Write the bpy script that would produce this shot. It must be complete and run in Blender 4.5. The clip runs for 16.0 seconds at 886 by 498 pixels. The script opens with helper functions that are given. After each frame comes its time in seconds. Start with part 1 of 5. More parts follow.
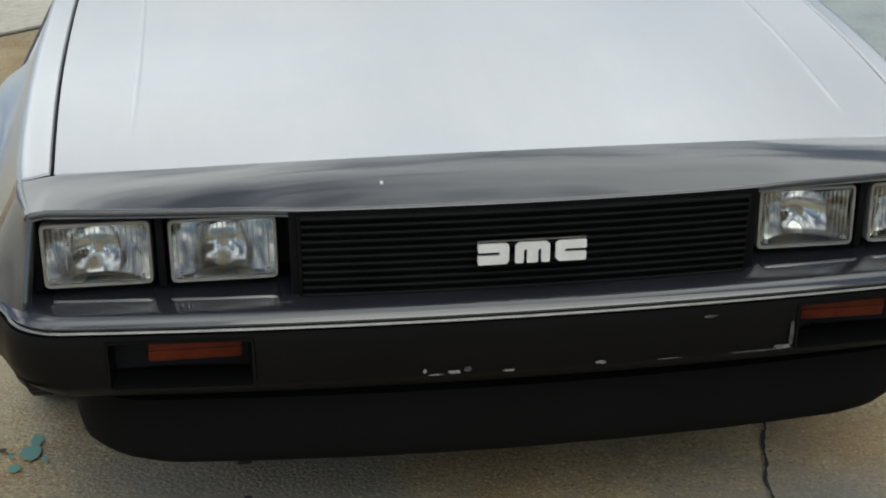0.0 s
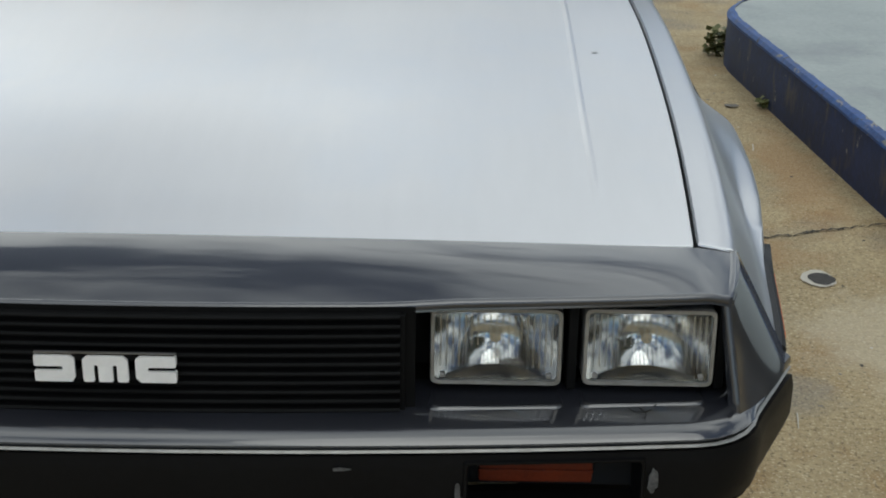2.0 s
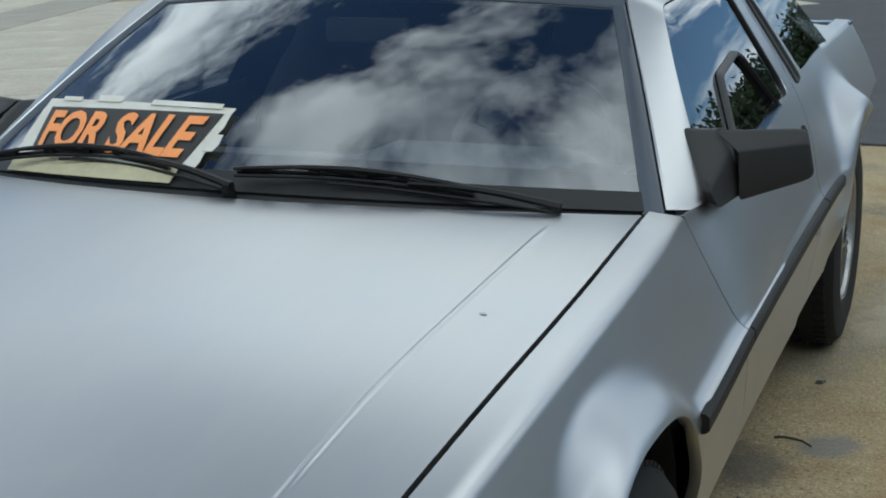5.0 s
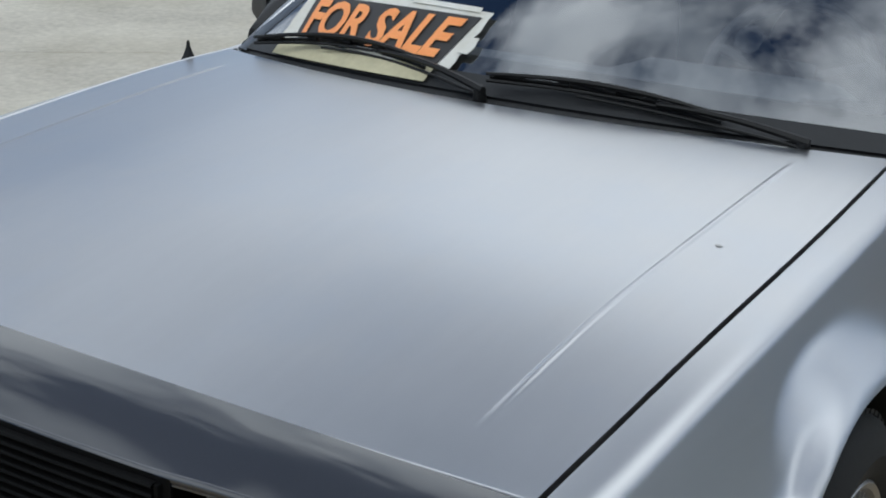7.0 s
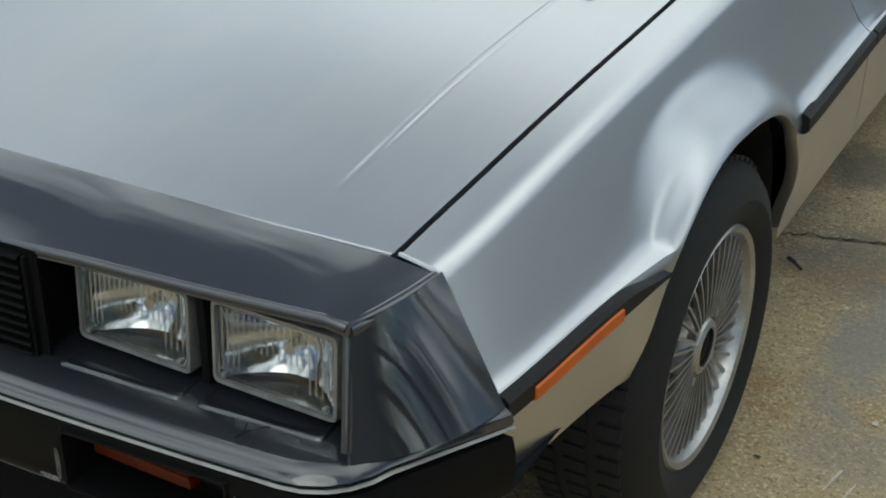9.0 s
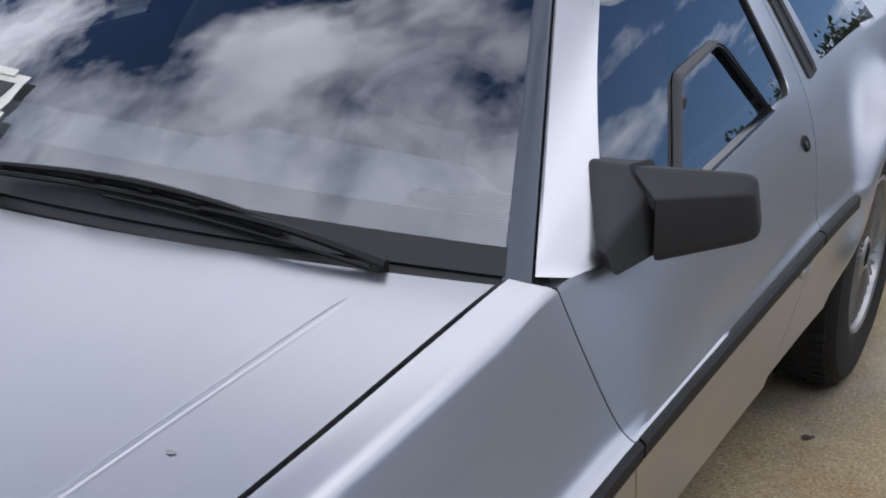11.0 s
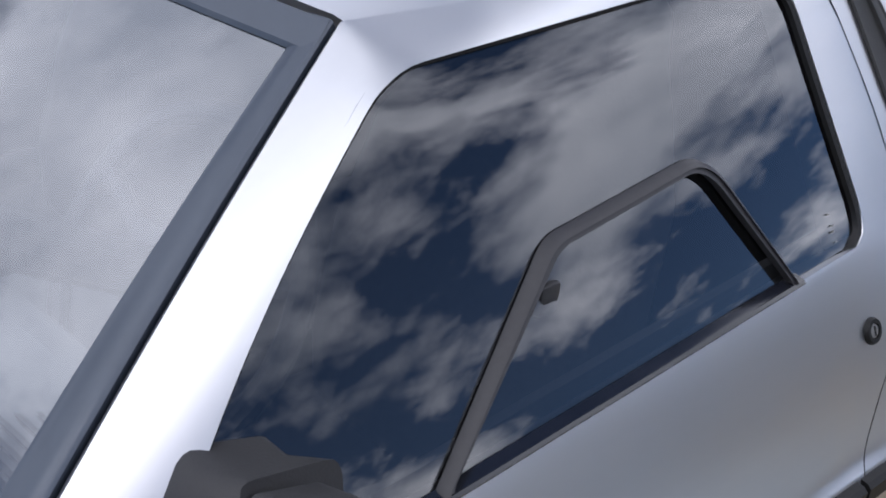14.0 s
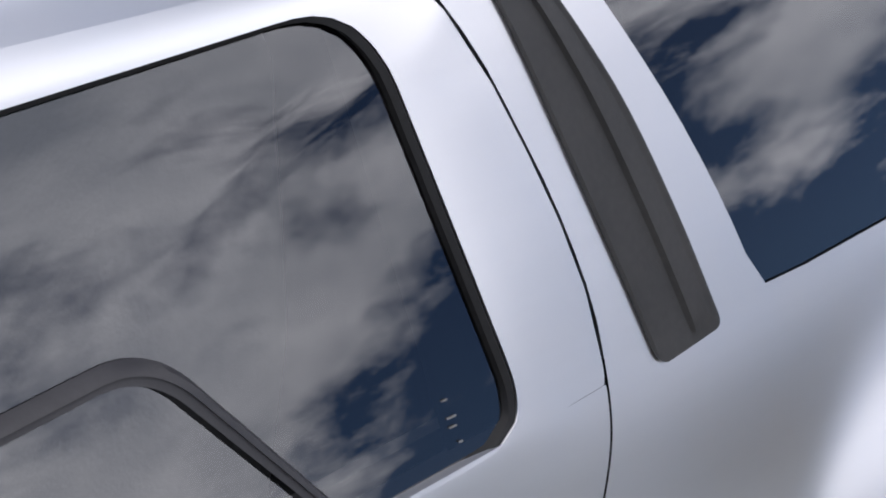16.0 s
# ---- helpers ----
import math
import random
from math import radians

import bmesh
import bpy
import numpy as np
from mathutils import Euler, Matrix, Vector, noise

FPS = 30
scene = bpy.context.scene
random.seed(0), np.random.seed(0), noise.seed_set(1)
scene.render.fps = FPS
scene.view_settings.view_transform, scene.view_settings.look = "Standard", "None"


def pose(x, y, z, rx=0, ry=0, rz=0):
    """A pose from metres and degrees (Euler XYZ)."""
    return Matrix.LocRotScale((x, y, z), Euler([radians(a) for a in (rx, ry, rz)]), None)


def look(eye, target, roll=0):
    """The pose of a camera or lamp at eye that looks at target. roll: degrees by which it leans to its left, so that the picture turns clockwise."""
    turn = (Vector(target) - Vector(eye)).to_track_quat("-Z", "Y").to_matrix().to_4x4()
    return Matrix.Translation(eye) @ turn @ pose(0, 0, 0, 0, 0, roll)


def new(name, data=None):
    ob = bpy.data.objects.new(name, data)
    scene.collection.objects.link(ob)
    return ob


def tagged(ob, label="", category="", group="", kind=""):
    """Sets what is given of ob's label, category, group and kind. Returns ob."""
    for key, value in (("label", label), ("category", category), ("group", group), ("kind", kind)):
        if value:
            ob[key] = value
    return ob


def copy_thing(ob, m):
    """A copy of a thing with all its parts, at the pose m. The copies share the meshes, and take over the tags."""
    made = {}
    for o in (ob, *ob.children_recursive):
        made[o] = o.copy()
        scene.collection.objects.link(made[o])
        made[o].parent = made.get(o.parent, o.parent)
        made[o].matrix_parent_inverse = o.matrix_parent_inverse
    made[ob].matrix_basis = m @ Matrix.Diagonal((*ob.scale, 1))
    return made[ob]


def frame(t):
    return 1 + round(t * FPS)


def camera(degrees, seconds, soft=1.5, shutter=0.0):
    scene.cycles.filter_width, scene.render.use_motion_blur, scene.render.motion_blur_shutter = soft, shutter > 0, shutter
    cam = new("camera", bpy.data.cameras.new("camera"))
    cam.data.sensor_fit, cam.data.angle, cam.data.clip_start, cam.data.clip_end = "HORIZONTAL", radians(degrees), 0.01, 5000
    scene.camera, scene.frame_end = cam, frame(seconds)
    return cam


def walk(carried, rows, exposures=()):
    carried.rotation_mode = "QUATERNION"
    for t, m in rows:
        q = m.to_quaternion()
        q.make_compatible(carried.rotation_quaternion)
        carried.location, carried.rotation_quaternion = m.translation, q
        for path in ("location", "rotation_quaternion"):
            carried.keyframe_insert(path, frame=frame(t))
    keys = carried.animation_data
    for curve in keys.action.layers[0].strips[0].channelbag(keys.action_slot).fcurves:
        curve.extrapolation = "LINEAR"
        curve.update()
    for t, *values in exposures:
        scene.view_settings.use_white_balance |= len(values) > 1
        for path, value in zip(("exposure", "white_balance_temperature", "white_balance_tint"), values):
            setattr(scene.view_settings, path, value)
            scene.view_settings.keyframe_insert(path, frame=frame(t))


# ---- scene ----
cam = camera(35.59, 16.0, soft=1.9)
PATH = [
    (0.0, (-0.4191, -1.9052, 1.4388), (-0.2190, -0.5444, 0.8403), 0.16),
    (0.5, (-0.2076, -1.8300, 1.4584), (-0.0680, -0.4709, 0.8391), 0.13),
    (1.0, (0.0032, -1.7717, 1.4497), (0.0982, -0.4131, 0.8209), 0.31),
    (1.5, (0.1854, -1.6477, 1.4435), (0.2580, -0.2912, 0.8074), 1.08),
    (2.0, (0.4023, -1.4666, 1.3636), (0.4016, -0.0826, 0.7853), 1.01),
    (2.5, (0.6814, -1.3423, 1.3567), (0.5793, 0.0339, 0.7689), 0.78),
    (3.0, (0.8927, -1.1090, 1.3210), (0.7481, 0.2502, 0.7033), 3.17),
    (3.5, (1.1479, -1.0591, 1.4448), (0.8914, 0.2761, 0.8112), 4.33),
    (4.0, (1.2608, -0.9103, 1.3837), (0.8780, 0.4325, 0.8356), 1.97),
    (4.2, (1.2965, -0.8994, 1.3721), (0.8732, 0.4504, 0.8732), 0.50),
    (6.3, (1.3465, -0.8509, 1.3504), (0.6338, 0.4209, 0.9972), 1.81),
    (6.5, (1.3220, -0.9307, 1.3587), (0.5991, 0.3277, 0.9795), 2.11),
    (7.0, (1.3385, -0.9268, 1.4008), (0.5699, 0.2626, 0.9062), 1.51),
    (7.5, (1.3130, -0.9463, 1.4162), (0.5849, 0.2131, 0.8032), 2.99),
    (8.0, (1.3466, -0.9467, 1.3640), (0.6204, 0.1847, 0.6988), 1.02),
    (8.5, (1.3868, -0.9372, 1.3886), (0.6713, 0.1588, 0.6560), 0.31),
    (9.0, (1.4303, -0.8962, 1.3851), (0.7683, 0.2463, 0.6735), 0.12),
    (9.5, (1.4165, -0.7635, 1.3836), (0.8679, 0.4715, 0.7327), 3.19),
    (10.0, (1.4396, -0.6031, 1.3948), (0.9224, 0.6882, 0.8336), 4.76),
    (10.2, (1.4459, -0.5043, 1.3985), (0.9040, 0.7911, 0.8709), 4.27),
    (12.3, (1.4542, 0.5487, 1.4651), (0.6674, 1.7022, 0.9168), 4.93),
    (12.5, (1.4593, 0.6500, 1.4764), (0.6610, 1.7764, 0.8899), 5.65),
    (13.0, (1.4514, 0.8475, 1.5028), (0.6467, 1.9134, 0.8200), 7.62),
    (13.5, (1.4220, 1.0278, 1.5249), (0.5760, 2.0486, 0.8233), 6.91),
    (14.0, (1.4310, 1.1726, 1.5059), (0.5316, 2.1594, 0.8223), 6.97),
    (14.5, (1.4959, 1.3022, 1.3988), (0.5199, 2.2815, 0.8170), 3.40),
    (15.0, (1.4701, 1.4863, 1.4370), (0.4990, 2.4306, 0.7927), 4.07),
    (15.5, (1.4193, 1.6963, 1.4697), (0.4584, 2.6114, 0.7703), 4.10),
    (16.0, (1.3772, 2.0539, 1.5257), (0.4024, 2.8228, 0.6839), 2.77),
]
SUN_ELEV, SUN_AZ, SUN_STRENGTH, SUN_SIZE = 55, 160, 0.6, 36
SKY_STRENGTH, CLOUD_LIT, CLOUD_DARK = 0.085, 24.5, 11.0
CLOUD_LO, CLOUD_HI, CLOUD_SHIFT, CLOUD_SCALE, CLOUD_LOW = 0.43, 0.522, (28.7715, 51.4286, 0), 1.2987, -0.085
EXPOSURES = [(0, 0.02, 6450, 4), (1.5, 0.02, 6450, 5), (2.5, -0.28, 6050, 1), (4.2, -0.3, 5850, -2), (6.5, -0.2, 6150, 4), (7.5, -0.22, 5850, 6), (8.5, -0.08, 6100, 0), (9.4, -0.06, 6200, -1), (10.2, -0.02, 5950, 11), (12.3, 0.1, 6100, 16), (14, 0.28, 5950, 16), (15, 0.4, 6150, 16), (16, 0.42, 6250, 16)]
walk(cam, [(t, look(e, g, r)) for t, e, g, r in PATH], EXPOSURES)

# ---- world and sun ----
world = bpy.data.worlds.new("sky")
scene.world = world
world.use_nodes = True
wt = world.node_tree
wt.nodes.clear()
w_out = wt.nodes.new("ShaderNodeOutputWorld")
w_bg = wt.nodes.new("ShaderNodeBackground")
w_sky = wt.nodes.new("ShaderNodeTexSky")
w_sky.sky_type, w_sky.sun_disc = "NISHITA", False
w_sky.sun_elevation, w_sky.sun_rotation = radians(SUN_ELEV), radians(SUN_AZ)
w_sky.air_density, w_sky.dust_density, w_sky.ozone_density = 0.7, 0.0, 4.0
w_co = wt.nodes.new("ShaderNodeTexCoord")
w_sep = wt.nodes.new("ShaderNodeSeparateXYZ")
wt.links.new(w_co.outputs["Generated"], w_sep.inputs[0])


def wmath(op, a, b=None):
    n = wt.nodes.new("ShaderNodeMath")
    n.operation = op
    for k, v in enumerate((a, b)):
        if v is None:
            continue
        if isinstance(v, (int, float)):
            n.inputs[k].default_value = v
        else:
            wt.links.new(v, n.inputs[k])
    return n.outputs[0]


w_h = wmath("ADD", wmath("MAXIMUM", w_sep.outputs[2], 0.0), 0.22)
w_uv = wt.nodes.new("ShaderNodeCombineXYZ")
wt.links.new(wmath("DIVIDE", w_sep.outputs[0], w_h), w_uv.inputs[0])
wt.links.new(wmath("DIVIDE", w_sep.outputs[1], w_h), w_uv.inputs[1])


def wnoise(scale, detail, rough, off):
    m = wt.nodes.new("ShaderNodeMapping")
    m.inputs["Location"].default_value = off
    wt.links.new(w_uv.outputs[0], m.inputs[0])
    n = wt.nodes.new("ShaderNodeTexNoise")
    n.inputs["Scale"].default_value, n.inputs["Detail"].default_value, n.inputs["Roughness"].default_value = scale, detail, rough
    wt.links.new(m.outputs[0], n.inputs["Vector"])
    return n.outputs[0]


w_ramp = wt.nodes.new("ShaderNodeValToRGB")
w_ramp.color_ramp.elements[0].position, w_ramp.color_ramp.elements[1].position = CLOUD_LO, CLOUD_HI
w_low = wmath("POWER", wmath("SUBTRACT", 1.0, wmath("MINIMUM", wmath("MAXIMUM", w_sep.outputs[2], 0.0), 1.0)), 3.0)
wt.links.new(wmath("ADD", wnoise(CLOUD_SCALE, 9, 0.60, CLOUD_SHIFT), wmath("MULTIPLY", w_low, CLOUD_LOW)), w_ramp.inputs[0])
# cloud brightness varies from grey bases to lit tops
w_shade = wt.nodes.new("ShaderNodeValToRGB")
w_shade.color_ramp.elements[0].position, w_shade.color_ramp.elements[1].position = 0.33, 0.68
w_shade.color_ramp.elements[0].color = (*[c * CLOUD_DARK for c in (0.92, 0.97, 1.05)], 1)
w_shade.color_ramp.elements[1].color = (*[c * CLOUD_LIT for c in (1.0, 0.99, 0.98)], 1)
wt.links.new(wnoise(2.1, 5, 0.6, (3.1, 7.7, 0)), w_shade.inputs[0])
w_mix = wt.nodes.new("ShaderNodeMix")
w_mix.data_type = "RGBA"
wt.links.new(w_ramp.outputs[0], w_mix.inputs[0])
wt.links.new(w_sky.outputs[0], w_mix.inputs[6])
wt.links.new(w_shade.outputs[0], w_mix.inputs[7])
wt.links.new(w_mix.outputs[2], w_bg.inputs[0])
w_bg.inputs[1].default_value = SKY_STRENGTH
wt.links.new(w_bg.outputs[0], w_out.inputs[0])

sun_data = bpy.data.lights.new("sun", "SUN")
sun_data.energy, sun_data.angle, sun_data.color = SUN_STRENGTH, radians(SUN_SIZE), (1.0, 0.95, 0.88)
sun = new("sun", sun_data)
az = radians(SUN_AZ)
sun.matrix_world = look((0, 0, 0), (-math.sin(az) * math.cos(radians(SUN_ELEV)), -math.cos(az) * math.cos(radians(SUN_ELEV)), -math.sin(radians(SUN_ELEV))))


# ---- materials ----
def mat(name, col, rough=0.5, metal=0.0, col2=None, scale=6.0, fine=60.0, mixfine=0.35, rvar=0.08, bump=0.0, bscale=None, stretch=(1, 1, 1), lo=0.35, hi=0.65, coat=0.0, spec=0.5, aniso=0.0, bdist=0.002, coat_r=0.08):
    m = bpy.data.materials.new(name)
    m.use_nodes = True
    nt = m.node_tree
    bs = nt.nodes["Principled BSDF"]
    bs.inputs["Metallic"].default_value = metal
    bs.inputs["Specular IOR Level"].default_value = spec
    bs.inputs["Coat Weight"].default_value = coat
    bs.inputs["Coat Roughness"].default_value = coat_r
    bs.inputs["Anisotropic"].default_value = aniso
    tc = nt.nodes.new("ShaderNodeTexCoord")
    mp = nt.nodes.new("ShaderNodeMapping")
    mp.inputs["Scale"].default_value = stretch
    nt.links.new(tc.outputs["Object"], mp.inputs[0])

    def nz(sc, det):
        n = nt.nodes.new("ShaderNodeTexNoise")
        n.inputs["Scale"].default_value, n.inputs["Detail"].default_value = sc, det
        nt.links.new(mp.outputs[0], n.inputs["Vector"])
        return n.outputs[0]

    big, small = nz(scale, 5), nz(fine, 3)
    mx = nt.nodes.new("ShaderNodeMix")
    mx.inputs[0].default_value = mixfine
    nt.links.new(big, mx.inputs[2])
    nt.links.new(small, mx.inputs[3])
    rp = nt.nodes.new("ShaderNodeValToRGB")
    rp.color_ramp.elements[0].position, rp.color_ramp.elements[1].position = lo, hi
    rp.color_ramp.elements[0].color = (*(col2 or [c * 0.8 for c in col]), 1)
    rp.color_ramp.elements[1].color = (*col, 1)
    nt.links.new(mx.outputs[0], rp.inputs[0])
    nt.links.new(rp.outputs[0], bs.inputs["Base Color"])
    mr = nt.nodes.new("ShaderNodeMapRange")
    mr.inputs[3].default_value, mr.inputs[4].default_value = max(rough - rvar, 0.02), min(rough + rvar, 1)
    nt.links.new(mx.outputs[0], mr.inputs[0])
    nt.links.new(mr.outputs[0], bs.inputs["Roughness"])
    if bump:
        b = nt.nodes.new("ShaderNodeBump")
        b.inputs["Strength"].default_value, b.inputs["Distance"].default_value = bump, bdist
        nt.links.new(nz(bscale, 4) if bscale else small, b.inputs["Height"])
        nt.links.new(b.outputs[0], bs.inputs["Normal"])
    return m


def layer(m, col, scale, lo, hi, stretch=(1, 1, 1), detail=6, amount=1.0, cells=False):
    """Lays a second colour over a material where a noise is high."""
    nt = m.node_tree
    bs = nt.nodes["Principled BSDF"]
    below = bs.inputs["Base Color"].links[0].from_socket
    tc = nt.nodes.new("ShaderNodeTexCoord")
    mp = nt.nodes.new("ShaderNodeMapping")
    mp.inputs["Scale"].default_value = stretch
    mp.inputs["Location"].default_value = (scale * 0.37, scale * 0.11, 0.3)
    nt.links.new(tc.outputs["Object"], mp.inputs[0])
    n = nt.nodes.new("ShaderNodeTexVoronoi" if cells else "ShaderNodeTexNoise")
    n.inputs["Scale"].default_value = scale
    if not cells:
        n.inputs["Detail"].default_value, n.inputs["Roughness"].default_value = detail, 0.62
    nt.links.new(mp.outputs[0], n.inputs["Vector"])
    mr = nt.nodes.new("ShaderNodeMapRange")
    mr.inputs[1].default_value, mr.inputs[2].default_value = lo, hi
    mr.inputs[3].default_value, mr.inputs[4].default_value = 0.0, amount
    nt.links.new(n.outputs[0], mr.inputs[0])
    mx = nt.nodes.new("ShaderNodeMix")
    mx.data_type = "RGBA"
    nt.links.new(mr.outputs[0], mx.inputs[0])
    nt.links.new(below, mx.inputs[6])
    mx.inputs[7].default_value = (*col, 1)
    nt.links.new(mx.outputs[2], bs.inputs["Base Color"])
    return m


def glass(name, tint, dark, rough=0.0):
    """Tinted pane: mirror-like by the angle, else a see-through tint."""
    m = bpy.data.materials.new(name)
    m.use_nodes = True
    nt = m.node_tree
    nt.nodes.clear()
    out = nt.nodes.new("ShaderNodeOutputMaterial")
    tr = nt.nodes.new("ShaderNodeBsdfTransparent")
    tr.inputs[0].default_value = (*tint, 1)
    gl = nt.nodes.new("ShaderNodeBsdfGlossy")
    gl.inputs["Roughness"].default_value = rough
    gl.inputs[0].default_value = (0.95, 0.97, 1.0, 1)
    lw = nt.nodes.new("ShaderNodeLayerWeight")
    lw.inputs[0].default_value = 0.5
    pw = nt.nodes.new("ShaderNodeMath")
    pw.operation = "POWER"
    pw.inputs[1].default_value = 3.0
    nt.links.new(lw.outputs["Facing"], pw.inputs[0])
    fr = nt.nodes.new("ShaderNodeMapRange")
    fr.inputs[3].default_value, fr.inputs[4].default_value = dark, 0.95
    nt.links.new(pw.outputs[0], fr.inputs[0])
    mx = nt.nodes.new("ShaderNodeMixShader")
    nt.links.new(fr.outputs[0], mx.inputs[0])
    nt.links.new(tr.outputs[0], mx.inputs[1])
    nt.links.new(gl.outputs[0], mx.inputs[2])
    nt.links.new(mx.outputs[0], out.inputs[0])
    return m


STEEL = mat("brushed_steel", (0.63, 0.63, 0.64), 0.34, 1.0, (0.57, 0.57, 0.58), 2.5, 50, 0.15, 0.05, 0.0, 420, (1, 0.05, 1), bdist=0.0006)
# Bluish blotches put soft cloud reflections into the steel's colour.
layer(STEEL, (0.54, 0.57, 0.62), 2.6, 0.46, 0.66, amount=0.5)
FASCIA = mat("grey_fascia_paint", (0.015, 0.016, 0.022), 0.42, 0.1, (0.010, 0.011, 0.015), 4, 700, 0.4, 0.05, coat=1.0, coat_r=0.055, spec=0.5)
FASCIA.node_tree.nodes["Principled BSDF"].inputs["Coat IOR"].default_value = 1.75
BUMPER = mat("black_bumper_plastic", (0.0058, 0.0058, 0.0062), 0.42, 0, (0.0040, 0.0040, 0.0043), 5, 90, 0.4, 0.12, 0.12, 300, spec=0.11)
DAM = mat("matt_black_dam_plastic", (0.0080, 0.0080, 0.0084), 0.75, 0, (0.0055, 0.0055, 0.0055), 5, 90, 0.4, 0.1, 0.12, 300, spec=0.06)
RUBBER = mat("black_rubber", (0.009, 0.009, 0.0095), 0.5, 0, (0.006, 0.006, 0.006), 8, 120, 0.4, 0.1, 0.15, 240, spec=0.28)
GLOSSTRIM = mat("glossy_black_trim", (0.010, 0.011, 0.016), 0.12, 0, (0.007, 0.008, 0.011), 8, 120, spec=0.7)
COWL = mat("dark_cowl_plastic", (0.022, 0.023, 0.025), 0.5, 0, (0.015, 0.016, 0.017), 8, 120, spec=0.35)
FRAME = mat("window_frame_plastic", (0.026, 0.025, 0.028), 0.45, 0, (0.018, 0.017, 0.019), 8, 150, 0.4, 0.08, 0.1, 300)
VANE = mat("dusty_louvre_plastic", (0.035, 0.034, 0.033), 0.6, 0, (0.020, 0.020, 0.020), 9, 120, 0.4, 0.1, 0.15, 240)
TYRE = mat("tyre_rubber", (0.008, 0.0079, 0.0077), 0.8, 0, (0.005, 0.005, 0.005), 9, 80, 0.5, 0.1, 0.25, 200)
# Near-black that puts the shade of gaps and recesses into the colour.
DARK = mat("shade_black", (0.008, 0.008, 0.008), 0.8, 0, (0.005, 0.005, 0.005))
GRILLE = mat("grille_plastic", (0.008, 0.008, 0.0082), 0.55, 0, (0.005, 0.005, 0.005), 12, 150, spec=0.06)
SILVER = mat("emblem_silver", (0.84, 0.84, 0.84), 0.4, 0.2, (0.76, 0.76, 0.76), 40, 200)
ALLOY = mat("wheel_alloy", (0.48, 0.48, 0.48), 0.34, 0.85, (0.32, 0.31, 0.30), 14, 120)
CHROME = mat("lamp_reflector", (0.66, 0.65, 0.62), 0.10, 1.0, (0.52, 0.51, 0.48), 20, 90, rvar=0.03)
LAMPRIM = mat("lamp_rim", (0.34, 0.335, 0.32), 0.38, 0.6, (0.22, 0.215, 0.2), 30, 140)
AMBER = mat("amber_lens", (0.60, 0.135, 0.014), 0.35, 0, (0.48, 0.09, 0.009), 20, 200, spec=0.25)
REDAMBER = mat("red_amber_lens", (0.11, 0.016, 0.004), 0.35, 0, (0.07, 0.009, 0.003), 20, 200, spec=0.2)
MIRROR_PL = mat("mirror_housing_plastic", (0.021, 0.0205, 0.022), 0.55, 0, (0.015, 0.0145, 0.015), 6, 300, 0.4, 0.08, 0.25, 500)
BEZEL = mat("windscreen_surround", (0.058, 0.072, 0.096), 0.4, 0.3, (0.047, 0.059, 0.080), 3, 40, coat=0.3)
CONCRETE = mat("driveway_concrete", (0.44, 0.345, 0.195), 0.88, 0, (0.28, 0.215, 0.115), 2.2, 60, 0.5, 0.06, 0.8, 110, lo=0.36, hi=0.62, bdist=0.006)
layer(CONCRETE, (0.27, 0.155, 0.055), 3.1, 0.50, 0.66, amount=0.75)
layer(CONCRETE, (0.20, 0.18, 0.145), 1.5, 0.52, 0.64, amount=0.7)
layer(CONCRETE, (0.30, 0.22, 0.11), 9, 0.52, 0.66, (0.6, 1.5, 1), amount=0.5)
layer(CONCRETE, (0.68, 0.58, 0.40), 150, 0.55, 0.66, amount=0.7, detail=3)
layer(CONCRETE, (0.13, 0.10, 0.055), 110, 0.55, 0.66, amount=0.8, detail=3)
layer(CONCRETE, (0.16, 0.12, 0.06), 24, 0.62, 0.72, amount=0.5, detail=6)
def stain_or_shade(m, at, rx, ry, col, amount, ragged=0.9):
    """A soft-edged stain, or shade painted before the nose, on the ground's material."""
    nt = m.node_tree
    bs = nt.nodes["Principled BSDF"]
    below = bs.inputs["Base Color"].links[0].from_socket
    tc = nt.nodes.new("ShaderNodeTexCoord")
    mp = nt.nodes.new("ShaderNodeMapping")
    mp.inputs["Location"].default_value = (-at[0] / rx, -at[1] / ry, 0)
    mp.inputs["Scale"].default_value = (1 / rx, 1 / ry, 0)
    nt.links.new(tc.outputs["Object"], mp.inputs[0])
    ln = nt.nodes.new("ShaderNodeVectorMath")
    ln.operation = "LENGTH"
    nt.links.new(mp.outputs[0], ln.inputs[0])
    nz = nt.nodes.new("ShaderNodeTexNoise")
    nz.inputs["Scale"].default_value, nz.inputs["Detail"].default_value, nz.inputs["Roughness"].default_value = 9.0, 7, 0.68
    nt.links.new(tc.outputs["Object"], nz.inputs["Vector"])
    ad = nt.nodes.new("ShaderNodeMath")
    ad.operation = "MULTIPLY_ADD"
    nt.links.new(nz.outputs[0], ad.inputs[0])
    ad.inputs[1].default_value = ragged * 2
    nt.links.new(ln.outputs[1], ad.inputs[2])
    mr = nt.nodes.new("ShaderNodeMapRange")
    mr.inputs[1].default_value, mr.inputs[2].default_value = 1.0 + ragged, 0.45 + ragged
    mr.inputs[3].default_value, mr.inputs[4].default_value = 0.0, amount
    nt.links.new(ad.outputs[0], mr.inputs[0])
    mx = nt.nodes.new("ShaderNodeMix")
    mx.data_type = "RGBA"
    nt.links.new(mr.outputs[0], mx.inputs[0])
    nt.links.new(below, mx.inputs[6])
    mx.inputs[7].default_value = (*col, 1)
    nt.links.new(mx.outputs[2], bs.inputs["Base Color"])


